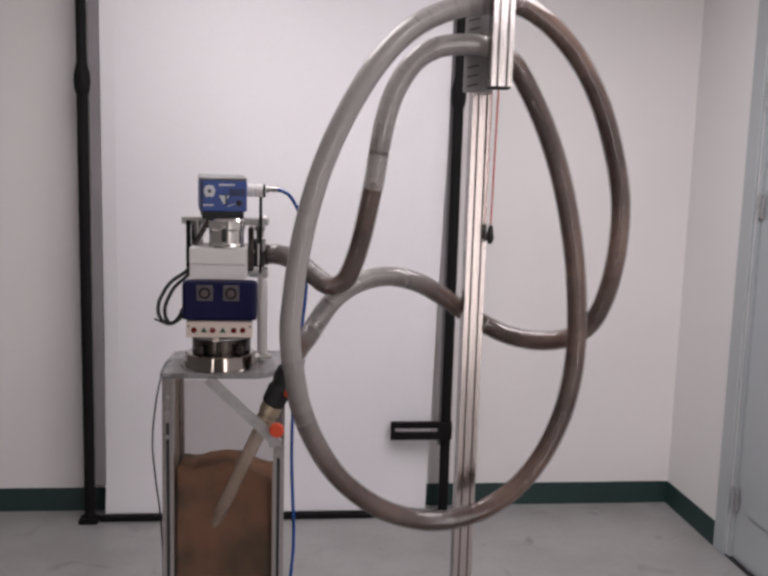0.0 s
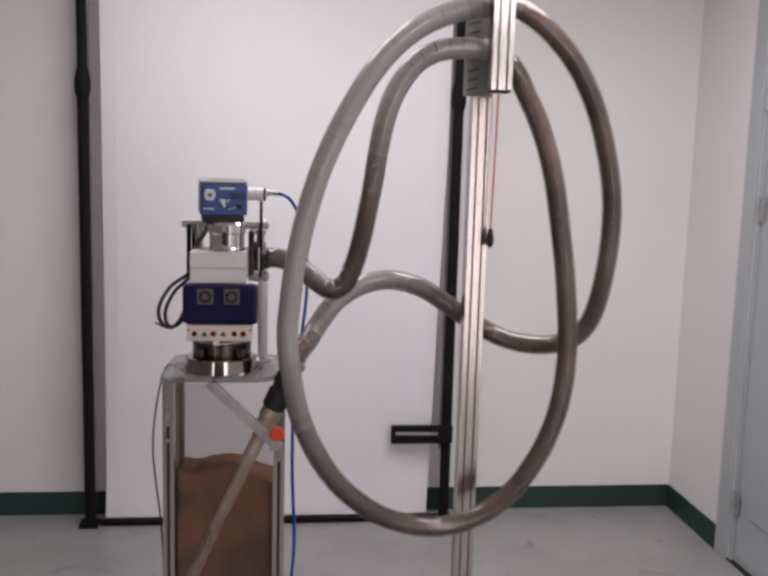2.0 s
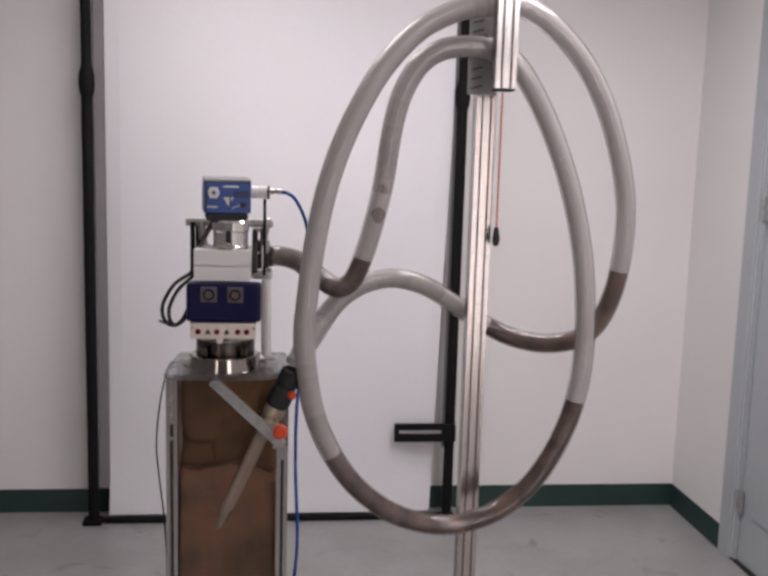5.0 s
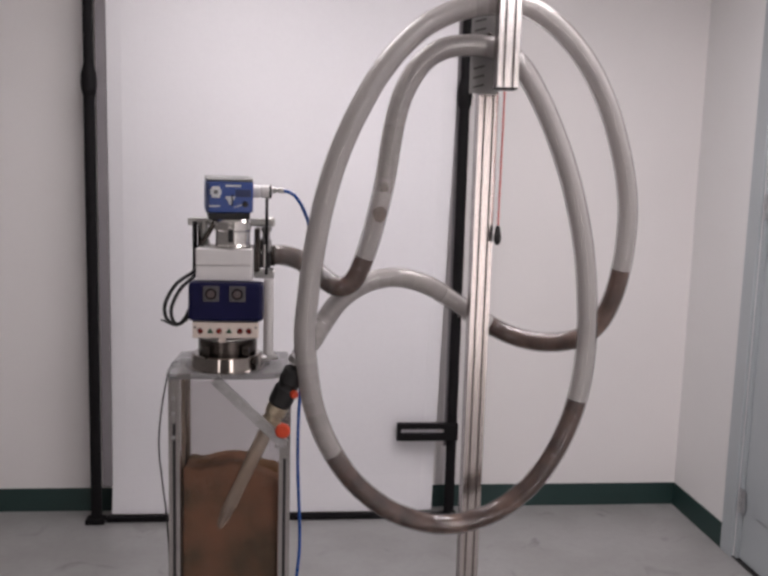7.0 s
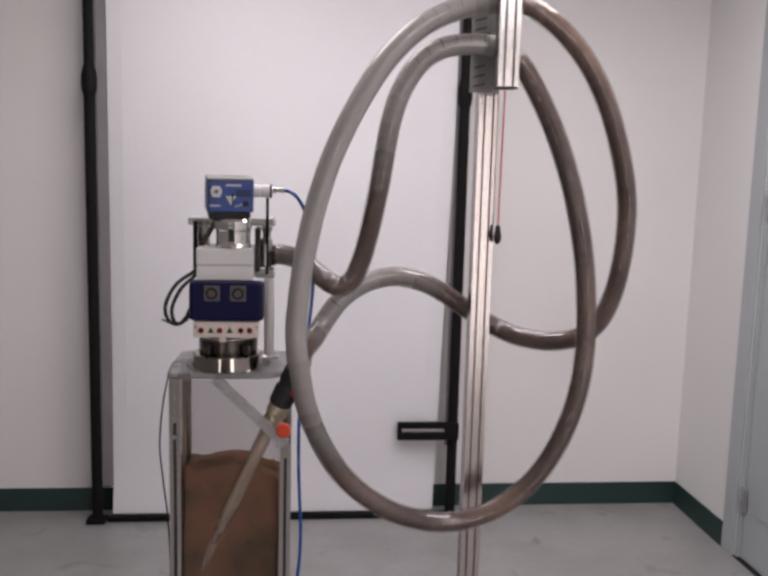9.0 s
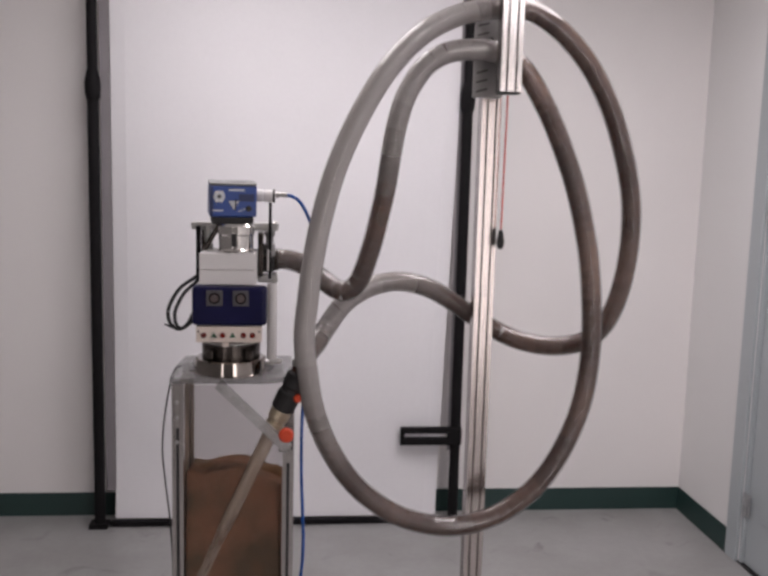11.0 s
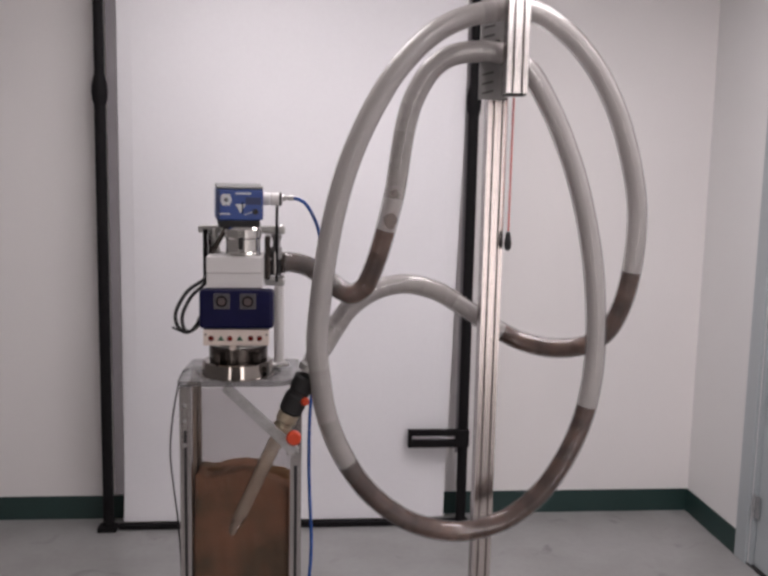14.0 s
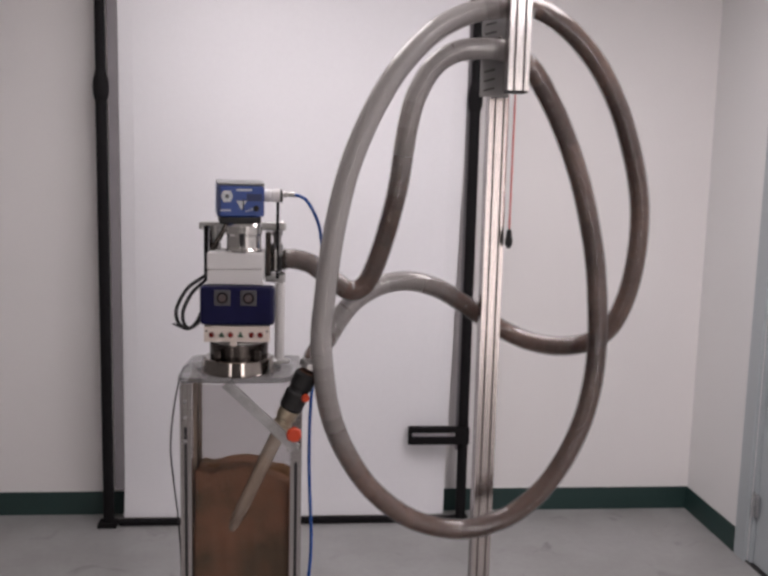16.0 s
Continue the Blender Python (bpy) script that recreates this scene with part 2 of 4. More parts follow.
def tube(line, radius, n=12, bm=None, caps=True):
    own = bm or bmesh.new()
    rings, up = [], None
    for i, p in enumerate(line):
        d = (line[min(i + 1, len(line) - 1)] - line[max(i - 1, 0)]).normalized()
        if up is None:
            up = d.orthogonal().normalized()
        up = (up - up.dot(d) * d).normalized()
        side = d.cross(up)
        r = radius(i / max(1, len(line) - 1)) if callable(radius) else radius
        rings.append([own.verts.new(p + r * (math.cos(2 * math.pi * k / n) * up + math.sin(2 * math.pi * k / n) * side)) for k in range(n)])
    for a, b in zip(rings, rings[1:]):
        for k in range(n):
            own.faces.new((a[k], a[(k + 1) % n], b[(k + 1) % n], b[k]))
    if caps:
        own.faces.new(rings[0])
        own.faces.new(rings[-1])
    return own


def slotted_profile(w, z0, z1, slot=0.0056, deep=0.011):
    """An extruded square bar with two narrow grooves in each face."""
    h = w / 2
    side = [(-h, -h)]
    for g in (-0.22 * w, 0.22 * w):
        side += [(g - slot / 2, -h), (g - slot / 2, -h + deep), (g + slot / 2, -h + deep), (g + slot / 2, -h)]
    outline = []
    for k in range(4):
        c, s = (1, 0, -1, 0)[k], (0, 1, 0, -1)[k]
        outline += [(x * c - y * s, x * s + y * c) for x, y in side]
    bm = bmesh.new()
    low = [bm.verts.new((x, y, z0)) for x, y in outline]
    high = [bm.verts.new((x, y, z1)) for x, y in outline]
    n = len(outline)
    for i in range(n):
        bm.faces.new((low[i], low[(i + 1) % n], high[(i + 1) % n], high[i]))
    bm.faces.new(low)
    bm.faces.new(high)
    return bm


# ---- the room ----
WALL_Y, WALL_X, LEFT_X, BACK_Y = 3.783, 1.79, -2.3, -2.6
tagged(part("floor", box(LEFT_X - 0.1, WALL_X + 0.1, BACK_Y - 0.1, WALL_Y + 0.1, -0.12, 0), FLOOR), "scuffed pale grey vinyl floor with a dull sheen", "floor", kind="structure")
tagged(part("ceiling", box(LEFT_X - 0.1, WALL_X + 0.1, BACK_Y - 0.1, WALL_Y + 0.1, CEILING_Z, CEILING_Z + 0.1), CEIL), "white ceiling above the room", "ceiling", kind="structure")
tagged(part("wall_north", box(LEFT_X - 0.1, WALL_X + 0.1, WALL_Y, WALL_Y + 0.1, 0, CEILING_Z), WALL), "off-white painted plaster wall", "wall", kind="structure")
tagged(part("wall_west", box(LEFT_X - 0.1, LEFT_X, BACK_Y, WALL_Y, 0, CEILING_Z), WALL_REAR), "unseen wall in a dark grey that cuts bounced light", "wall", kind="structure")
WINDOWS = [(-2.05, -1.58), (1.02, 1.68)]
WIN_Z0, WIN_Z1 = 0.06, 2.15
edges_x = [LEFT_X - 0.1] + [x for w in WINDOWS for x in w] + [WALL_X + 0.1]
bm = bmesh.new()
for x0, x1 in zip(edges_x[::2], edges_x[1::2]):
    box(x0, x1, BACK_Y - 0.1, BACK_Y, 0, CEILING_Z, bm=bm)
for x0, x1 in WINDOWS:
    box(x0, x1, BACK_Y - 0.1, BACK_Y, 0, WIN_Z0, bm=bm)
    box(x0, x1, BACK_Y - 0.1, BACK_Y, WIN_Z1, CEILING_Z, bm=bm)
tagged(part("wall_south", bm, WALL_REAR), "unseen dark grey wall with two tall windows, cutting bounced light", "wall", kind="structure")
for n_, (x0, x1) in enumerate(WINDOWS):
    win = thing("window_%d" % (n_ + 1), "tall narrow window with a bright frosted pane", "window", (x0, BACK_Y, WIN_Z0), kind="structure")
    w_, h_ = x1 - x0, WIN_Z1 - WIN_Z0
    bm = box(0.001, 0.035, -0.07, -0.02, 0.001, h_ - 0.001)
    box(w_ - 0.035, w_ - 0.001, -0.07, -0.02, 0.001, h_ - 0.001, bm=bm)
    box(0.035, w_ - 0.035, -0.07, -0.02, 0.001, 0.035, bm=bm)
    box(0.035, w_ - 0.035, -0.07, -0.02, h_ - 0.035, h_ - 0.001, bm=bm)
    part("window_frame", bm, WHITE_PLASTIC, win)
    part("pane", box(0.035, w_ - 0.035, -0.052, -0.046, 0.035, h_ - 0.035), WINDOW_PANE, win, "bright frosted pane")
DOOR_Y1, DOOR_W, DOOR_H = 3.205, 0.91, 2.15
DOOR_Y0 = DOOR_Y1 - DOOR_W
bm = box(WALL_X, WALL_X + 0.1, DOOR_Y1, WALL_Y, 0, CEILING_Z)
box(WALL_X, WALL_X + 0.1, BACK_Y, DOOR_Y0, 0, CEILING_Z, bm=bm)
box(WALL_X, WALL_X + 0.1, DOOR_Y0, DOOR_Y1, DOOR_H, CEILING_Z, bm=bm)
tagged(part("wall_east", bm, WALL_SIDE), "pale grey painted side wall with a doorway", "wall", kind="structure")


def baseboard(x0, x1, y0, y1, name, nx, ny):
    """A cove base strip: a thin upright with a flared toe; nx, ny point into the room."""
    bm = box(x0, x1, y0, y1, 0, 0.1016, 0.0015)
    for v in bm.verts:
        if v.co.z < 0.03:
            inward = (v.co.x - x0) / max(1e-6, x1 - x0) if nx > 0 else (x1 - v.co.x) / max(1e-6, x1 - x0)
            if nx:
                v.co.x += nx * 0.006 * (inward > 0.5)
            else:
                v.co.y += ny * 0.006 * (v.co.y < (y0 + y1) / 2)
    return tagged(part(name, bm, BASE_GREEN), "dark green rubber cove base along the wall", "baseboard", kind="structure")


baseboard(LEFT_X, WALL_X, WALL_Y - 0.006, WALL_Y - 0.0005, "baseboard_north", 0, -1)
baseboard(WALL_X - 0.006, WALL_X - 0.0005, DOOR_Y1 + 0.092, WALL_Y - 0.008, "baseboard_east", -1, 0)

door = thing("door_1", "closed blue-grey painted door in a matching frame", "door", (WALL_X, DOOR_Y1, 0), kind="structure")
part("casing", box(-0.014, -0.0005, 0.002, 0.088, 0, DOOR_H + 0.07, 0.004), DOOR_PAINT, door)
part("casing", box(-0.014, -0.0005, -DOOR_W - 0.088, -DOOR_W - 0.002, 0, DOOR_H + 0.07, 0.004), DOOR_PAINT, door)
part("head_casing", box(-0.012, -0.0008, -DOOR_W, 0, DOOR_H, DOOR_H + 0.07, 0.004), DOOR_PAINT, door)
part("jamb", box(0.0, 0.1, -0.02, -0.002, 0, DOOR_H - 0.002, 0.002), DOOR_PAINT, door)
bm = box(0.012, 0.052, -DOOR_W + 0.01, -0.024, 0.008, DOOR_H - 0.006, 0.003)
leaf = part("door_leaf", bm, DOOR_PAINT, door)
for z0, z1 in ((0.22, 0.95), (1.12, 1.97)):
    for k in range(2):
        y1 = -0.13 - k * 0.36
        bm = box(0.004, 0.0125, y1 - 0.28, y1, z0, z1, 0.004)
        part("raised_panel", bm, DOOR_PAINT, leaf)
for z in (0.25, 1.42, 1.83):
    bm = turned([(0.006, -0.05), (0.0075, -0.046), (0.0075, 0.046), (0.006, 0.05)], 10, m=pose(-0.004, -0.022, z))
    box(-0.001, 0.004, -0.05, -0.022, z - 0.045, z + 0.045, bm=bm)
    part("hinge", bm, BRASS, door, "worn metal butt hinge")
part("threshold", box(-0.006, 0.1, -DOOR_W, 0.05, 0.0005, 0.006, 0.002), BLACK_RUBBER, door, "dark worn threshold strip")

for lamp_x, lamp_y, _ in LAMP_PLACES:
    fixture = thing("ceiling_light", "white box ceiling light with a frosted diffuser", "ceiling light", (lamp_x, lamp_y, CEILING_Z), group="ceiling lights")
    part("frame", box(-0.31, 0.31, -0.62, 0.62, -0.045, -0.0005, 0.004), WHITE_PLASTIC, fixture)
    part("diffuser", box(-0.285, 0.285, -0.59, 0.59, -0.066, -0.0455, 0.006), DIFFUSER, fixture, "glowing frosted diffuser")

# ---- backdrop stand ----
STAND_Y = 3.646
stand = thing("backdrop_stand", "black metal stand with two telescopic posts and a floor bar", "stand", (0, STAND_Y, 0))
for x, nm in ((-0.822, 1), (0.693, -1)):
    part("upper_post", turned([(0.020, 1.84), (0.020, 2.45)], 20, m=pose(x, 0, 0)), BLACK_METAL, stand, smooth=False)
    part("lower_post", turned([(0.0225, 0.012), (0.0225, 1.80)], 20, m=pose(x, 0, 0)), BLACK_METAL, stand)
    collar = part("collar", turned([(0.023, 1.78), (0.029, 1.80), (0.0315, 1.83), (0.030, 1.86), (0.021, 1.90)], 20, m=pose(x, 0, 0)), BLACK_METAL, stand)
    part("foot", box(x - 0.042, x + 0.036, -0.035, 0.03, 0.0, 0.022, 0.004), BLACK_METAL, stand)
part("floor_bar", box(-0.78, 0.655, -0.012, 0.012, 0.002, 0.026, 0.003), BLACK_METAL, stand)
# slotted arm on the right-hand post
bm = box(0.449, 0.672, -0.034, -0.008, 0.362, 0.3925, 0.002)
box(0.449, 0.672, -0.034, -0.008, 0.4135, 0.439, 0.002, bm=bm)
box(0.449, 0.4665, -0.0335, -0.0085, 0.392, 0.414, bm=bm)
box(0.655, 0.715, -0.0335, -0.0085, 0.364, 0.437, bm=bm)
part("slotted_arm", bm, BLACK_METAL, stand, "black flat arm with a long slot")

# ---- backdrop sheet ----
bm = bmesh.new()
cols, rows_n = 24, 30
layers = []
for back in (0.0, 0.0015):
    grid = []
    for j in range(rows_n + 1):
        z = 0.03 + (2.46 - 0.03) * j / rows_n
        line = []
        for i in range(cols + 1):
            u = i / cols
            left = -0.757 - 0.006 * math.exp(-z * 6)
            right = 0.618 + 0.045 * min(1.0, z / 1.8)
            y = 3.672 - 0.038 * math.sin(math.pi * min(1.0, z / 2.4)) * math.sin(math.pi * u) ** 0.5 + 0.004 * math.sin(u * 7 + z * 2.1) * math.sin(z * 1.3) - 0.012 * math.exp(-(z / 0.12) ** 2) + 0.010 * math.exp(-((1 - u) / 0.03) ** 2) * math.exp(-z * 3)
            line.append(bm.verts.new((left + (right - left) * u, y + back, z)))
        grid.append(line)
    for a, b in zip(grid, grid[1:]):
        for i in range(cols):
            bm.faces.new((a[i], a[i + 1], b[i + 1], b[i]))
    layers.append(grid)
fr, bk = layers
for j in range(rows_n):
    for i in (0, cols):
        bm.faces.new((fr[j][i], fr[j + 1][i], bk[j + 1][i], bk[j][i]))
for i in range(cols):
    for j in (0, rows_n):
        bm.faces.new((fr[j][i], fr[j][i + 1], bk[j][i + 1], bk[j][i]))
sheet = tagged(part("backdrop_sheet", bm, PAPER), "large white backdrop sheet hanging behind the conveyor", "backdrop sheet")
# grey strips between the sheet's sides and the posts
part("side_strip", box(-0.800, -0.760, 3.6735, 3.6775, 0.150, 2.44, 0.0008), GREY_STRIP, sheet, "grey strip beside the sheet")
part("side_strip", box(0.664, 0.682, 3.6735, 3.6775, 0.32, 2.44, 0.0008), GREY_STRIP, sheet, "grey strip beside the sheet")

# ---- aluminium hose post ----
hose_post = thing("hose_post", "tall slotted aluminium post holding the hose", "post", (0.4430, 2.055, 0))
part("mast", slotted_profile(0.046, 0.012, 2.3), ALU_MAST, hose_post, "slotted aluminium mast, duller and warmer than the bar")
part("base_plate", box(-0.13, 0.13, -0.13, 0.13, 0, 0.012, 0.003), ALU, hose_post)
front = part("front_bar", slotted_profile(0.046, 0, 0.6), ALU, hose_post, "short slotted aluminium bar", m=pose(0.0110, -0.132, 1.713))
part("end_cap", box(-0.0225, 0.0225, -0.0225, 0.0225, -0.004, -0.0004, 0.001), BLACK_RUBBER, front)
plate = part("clamp_plate", box(-0.048, 0.020, -0.0285, -0.0240, 1.708, 2.28, 0.001), ALU_DARK, hose_post, "grey slotted clamp plate")
# bars laid on the uncut plate, their dark colour giving the shade of slots
for k in range(9):
    z = 1.724 + 0.021 * k
    if abs(z - 1.81) > 0.024:
        bm = box(-0.041, -0.014, -0.0296, -0.0287, z - 0.0022, z + 0.0022, 0.0003)
        bmesh.ops.rotate(bm, cent=(-0.03, -0.029, z), matrix=Matrix.Rotation(radians(-16), 3, "Y"), verts=bm.verts)
        part("slot", bm, SLOT_DARK, plate)
for z in (1.838, 1.935):
    part("bolt", turned([(0.006, 0), (0.006, 0.004), (0.003, 0.006)], 10, m=pose(-0.008, -0.0287, z, 90, 0, 0)), STEEL_DARK, plate)
spacer = box(-0.004, 0.020, -0.1090, -0.0290, 2.02, 2.26, 0.002)
part("spacer_block", spacer, ALU, hose_post)

# ---- pull cord ----
cord = thing("pull_cord", "thin red beaded cord with a black toggle", "cord", (0.4715, 2.00, 1.713))
bm = bmesh.new()
for k in range(44):
    z = -0.004 - 0.305 * k / 43
    bmesh.ops.create_icosphere(bm, subdivisions=1, radius=0.0031, matrix=Matrix.Translation((0, 0, z)))
tube([Vector((0, 0, 0.004)), Vector((0, 0, -0.31))], 0.0009, 6, bm)
part("bead_string", bm, RED_CORD, cord)
part("toggle", turned([(0.0035, -0.352), (0.0075, -0.346), (0.0095, -0.335), (0.007, -0.322), (0.0055, -0.311), (0.003, -0.307)], 14), BLACK_RUBBER, cord, "black rubber toggle", smooth=True)

# ---- hopper ----
HX0, HX1, HY0, HY1, HTOP, HBOT = -0.272, -0.004, 1.90, 2.12, 1.056, 0.32
hopper = thing("powder_hopper", "clear acrylic hopper with slotted aluminium corner posts", "hopper", (0, 0, 0))
for x in (HX0 + 0.0125, HX1 - 0.0125):
    for y in (HY0 + 0.0125, HY1 - 0.0125):
        top = 1.060 if x < -0.1 else (0.912 if y < 2.0 else 1.035)
        seal_top = 0.962 if x < -0.1 else 0.880
        post = part("corner_post", slotted_profile(0.025, 0.0, top, 0.0028, 0.005), ALU, hopper, m=pose(x, y, 0))
        part("slot_seal", box(-0.0033, 0.0033, -0.0132, -0.0127, 0.02, seal_top), BLACK_RUBBER, post, "black rubber slot seal")
part("bottom_plate", box(HX0 + 0.026, HX1 - 0.026, HY0 + 0.004, HY1 - 0.004, HBOT - 0.012, HBOT, 0.001), FROST, hopper)
# front pane with its corner cut off along the sloping rim
def pane(points, y, thick):
    bm = bmesh.new()
    a = [bm.verts.new((x, y, z)) for x, z in points]
    b = [bm.verts.new((x, y + thick, z)) for x, z in points]
    bm.faces.new(a)
    bm.faces.new(b)
    for i in range(len(points)):
        j = (i + 1) % len(points)
        bm.faces.new((a[i], a[j], b[j], b[i]))
    return bm


front_pane = part("front_pane", pane([(HX0 + 0.026, HBOT), (HX1 - 0.026, HBOT), (HX1 - 0.026, 0.925), (-0.165, HTOP), (HX0 + 0.026, HTOP)], HY0 + 0.008, 0.004), CLEAR, hopper)
back_pane = part("back_pane", box(HX0 + 0.026, HX1 - 0.026, HY1 - 0.012, HY1 - 0.008, HBOT, HTOP), CLEAR, hopper)
left_pane = part("side_pane", box(HX0 + 0.010, HX0 + 0.014, HY0 + 0.026, HY1 - 0.026, HBOT, HTOP), DUSTY, hopper, "dust-coated acrylic side pane")
right_pane = part("side_pane", box(HX1 - 0.014, HX1 - 0.010, HY0 + 0.026, HY1 - 0.026, HBOT, 0.90), CLEAR, hopper)
for ob in (front_pane, back_pane, left_pane, right_pane):
    ob.visible_shadow = False
# sloping rim of the loading opening
rim_a, rim_b = Vector((-0.172, HY0 + 0.002, 1.062)), Vector((-0.016, HY0 + 0.002, 0.912))
mid, run = (rim_a + rim_b) / 2, rim_b - rim_a
ang = math.degrees(math.atan2(-run.z, run.x))
part("sloping_rim", box(-run.length / 2, run.length / 2, -0.008, 0.008, -0.0115, 0.0115, 0.002), RIM, hopper, "scuffed acrylic sloping rim", m=pose(*mid, 0, ang, 0))
for z in (1.02, 0.985, 0.93):
    part("screw", turned([(0.005, 0), (0.005, 0.003), (0.002, 0.0045)], 10, m=pose(HX0 + 0.011, HY0 - 0.0003, z, 90, 0, 0)), ALU_DARK, hopper)
for x, z in ((-0.034, 0.912), (-0.014, 0.914)):
    part("screw", turned([(0.0045, 0), (0.0045, 0.003), (0.002, 0.0045)], 10, m=pose(x, HY0 - 0.0065, z, 90, 0, 0)), ALU_DARK, hopper)
# rounded lid plate
bm = bmesh.new()
outline = [(-0.276, 1.905), (-0.262, 1.892), (-0.070, 1.892), (-0.042, 1.900), (-0.024, 1.922), (-0.012, 1.99), (-0.012, 2.115), (-0.018, 2.13), (-0.255, 2.13), (-0.270, 2.118), (-0.278, 2.0)]
low = [bm.verts.new((x, y, 1.0635)) for x, y in outline]
high = [bm.verts.new((x, y, 1.0755)) for x, y in outline]
bm.faces.new(low), bm.faces.new(high)
for i in range(len(outline)):
    j = (i + 1) % len(outline)
    bm.faces.new((low[i], low[j], high[j], high[i]))
part("lid_plate", bm, FROST, hopper, "frosted acrylic lid plate")
part("lid_flange", turned([(0.070, 1.0760), (0.096, 1.0760), (0.096, 1.0790), (0.070, 1.0790)], 40, m=pose(-0.150, 2.005, 0)), FROST, hopper)
part("clamp_button", turned([(0.0135, 0), (0.0165, 0.004), (0.0165, 0.012), (0.013, 0.016)], 20, m=pose(-0.021, 1.891, 0.950, 90, 0, 0)), ORANGE, hopper, "round orange clamp button")

# ---- powder heap in the hopper ----
bm = bmesh.new()
nx, ny = 44, 20
px0, px1, py0, py1 = HX0 + 0.0275, HX1 - 0.0275, HY0 + 0.0135, HY1 - 0.0135


def heap_top(x, y):
    u = (x - px0) / (px1 - px0)
    z = 0.846 + 0.010 * math.exp(-((u - 0.52) / 0.16) ** 2) - 0.030 * max(0.0, (u - 0.62) / 0.38) ** 1.2 - 0.006 * math.exp(-((u - 0.15) / 0.1) ** 2)
    z -= 0.022 * (y - py0) / (py1 - py0)
    return z + 0.006 * noise.noise(Vector((x * 30, y * 30, 0))) + 0.003 * noise.noise(Vector((x * 90, y * 90, 3)))


tops = [[bm.verts.new((px0 + (px1 - px0) * i / nx, py0 + 0.024 + (py1 - py0 - 0.024) * j / ny, heap_top(px0 + (px1 - px0) * i / nx, py0 + (py1 - py0) * j / ny))) for i in range(nx + 1)] for j in range(ny + 1)]
for a, b in zip(tops, tops[1:]):
    for i in range(nx):
        bm.faces.new((a[i], a[i + 1], b[i + 1], b[i]))
ring = [tops[0][i] for i in range(nx + 1)] + [tops[j][nx] for j in range(1, ny + 1)] + [tops[ny][i] for i in range(nx - 1, -1, -1)] + [tops[j][0] for j in range(ny - 1, 0, -1)]
tops_ring = ring
for z, dy in ((0.80, 0.0), (0.74, 0.006), (0.69, 0.017), (0.62, 0.019), (HBOT + 0.001, 0.020)):
    foot = [bm.verts.new((v.co.x, v.co.y - (dy + 0.003 * noise.noise(v.co * 35 + Vector((0, 0, z * 30))) if k_ <= nx and dy else 0), z)) for k_, v in enumerate(tops_ring)]
    for i in range(len(ring)):
        j = (i + 1) % len(ring)
        bm.faces.new((ring[i], ring[j], foot[j], foot[i]))
    ring = foot
bm.faces.new(foot)
tagged(part("powder_heap", bm, POWDER, smooth=True), "brown powder heaped unevenly in the clear hopper", "powder", kind="stuff")

# ---- suction lance ----
LANCE_TOP, LANCE_TIP = Vector((0.007, 1.930, 1.080)), Vector((-0.170, 1.941, 0.690))
lance_dir = (LANCE_TIP - LANCE_TOP).normalized()
LANCE_POSE = Matrix.Translation(LANCE_TOP) @ (-lance_dir).to_track_quat("Z", "X").to_matrix().to_4x4()
lift_axis = (LANCE_POSE.inverted().to_3x3() @ Vector((0, -1, 0)).cross(-lance_dir)).normalized()
LANCE_LIFT = (-lift_axis.x, -lift_axis.y)
lance = thing("suction_lance", "clear suction lance with a black grip, pushed into the powder", "suction lance")
lance.matrix_basis = LANCE_POSE
part("grip", turned([(0.021, -0.094), (0.0265, -0.089), (0.0275, -0.052), (0.0235, -0.047), (0.0235, -0.040), (0.0262, -0.035), (0.0262, -0.006), (0.021, 0.0)], 24), BLACK_RUBBER, lance, "black rubber grip")
part("collar", turned([(0.018, -0.155), (0.0220, -0.151), (0.0220, -0.128), (0.0200, -0.126), (0.0200, -0.118), (0.0235, -0.115), (0.0235, -0.0945)], 24), COLLAR, lance, "dull metal collar")
part("tube", turned([(0.0135, -0.535), (0.0165, -0.530), (0.0165, -0.1555)], 24), LANCE_WALL, lance, "clear plastic suction tube", smooth=False)
# pale rod set off the tube's axis, drawing the bright line along it
part("pale_core", turned([(0.0055, -0.525), (0.0055, -0.156)], 14, m=pose(0.0055, 0, 0)), LANCE_CORE, lance)
part("trigger", turned([(0.009, 0.0), (0.010, 0.004), (0.008, 0.008)], 14, m=LANCE_POSE.inverted() @ pose(0.002, 1.911, 1.026, 90, 0, 25)), ORANGE, lance, "orange trigger button")
part("hose_clip", turned([(0.0255, 0.012), (0.0265, 0.014), (0.0265, 0.024), (0.0255, 0.026)], 24), STEEL_DULL, lance, "steel hose clip")

# ---- vacuum receiver ----
rec = thing("vacuum_receiver", "steel vacuum receiver with white head and navy control panel", "vacuum conveyor", (-0.150, 2.02, 1.083))


def R(x, y, z):
    return x + 0.150, y - 2.02, z - 1.083


def rbox(x0, x1, y0, y1, z0, z1, bevel=0.0, bm=None):
    a, b = R(x0, y0, z0), R(x1, y1, z1)
    return box(a[0], b[0], a[1], b[1], a[2], b[2], bevel, bm)


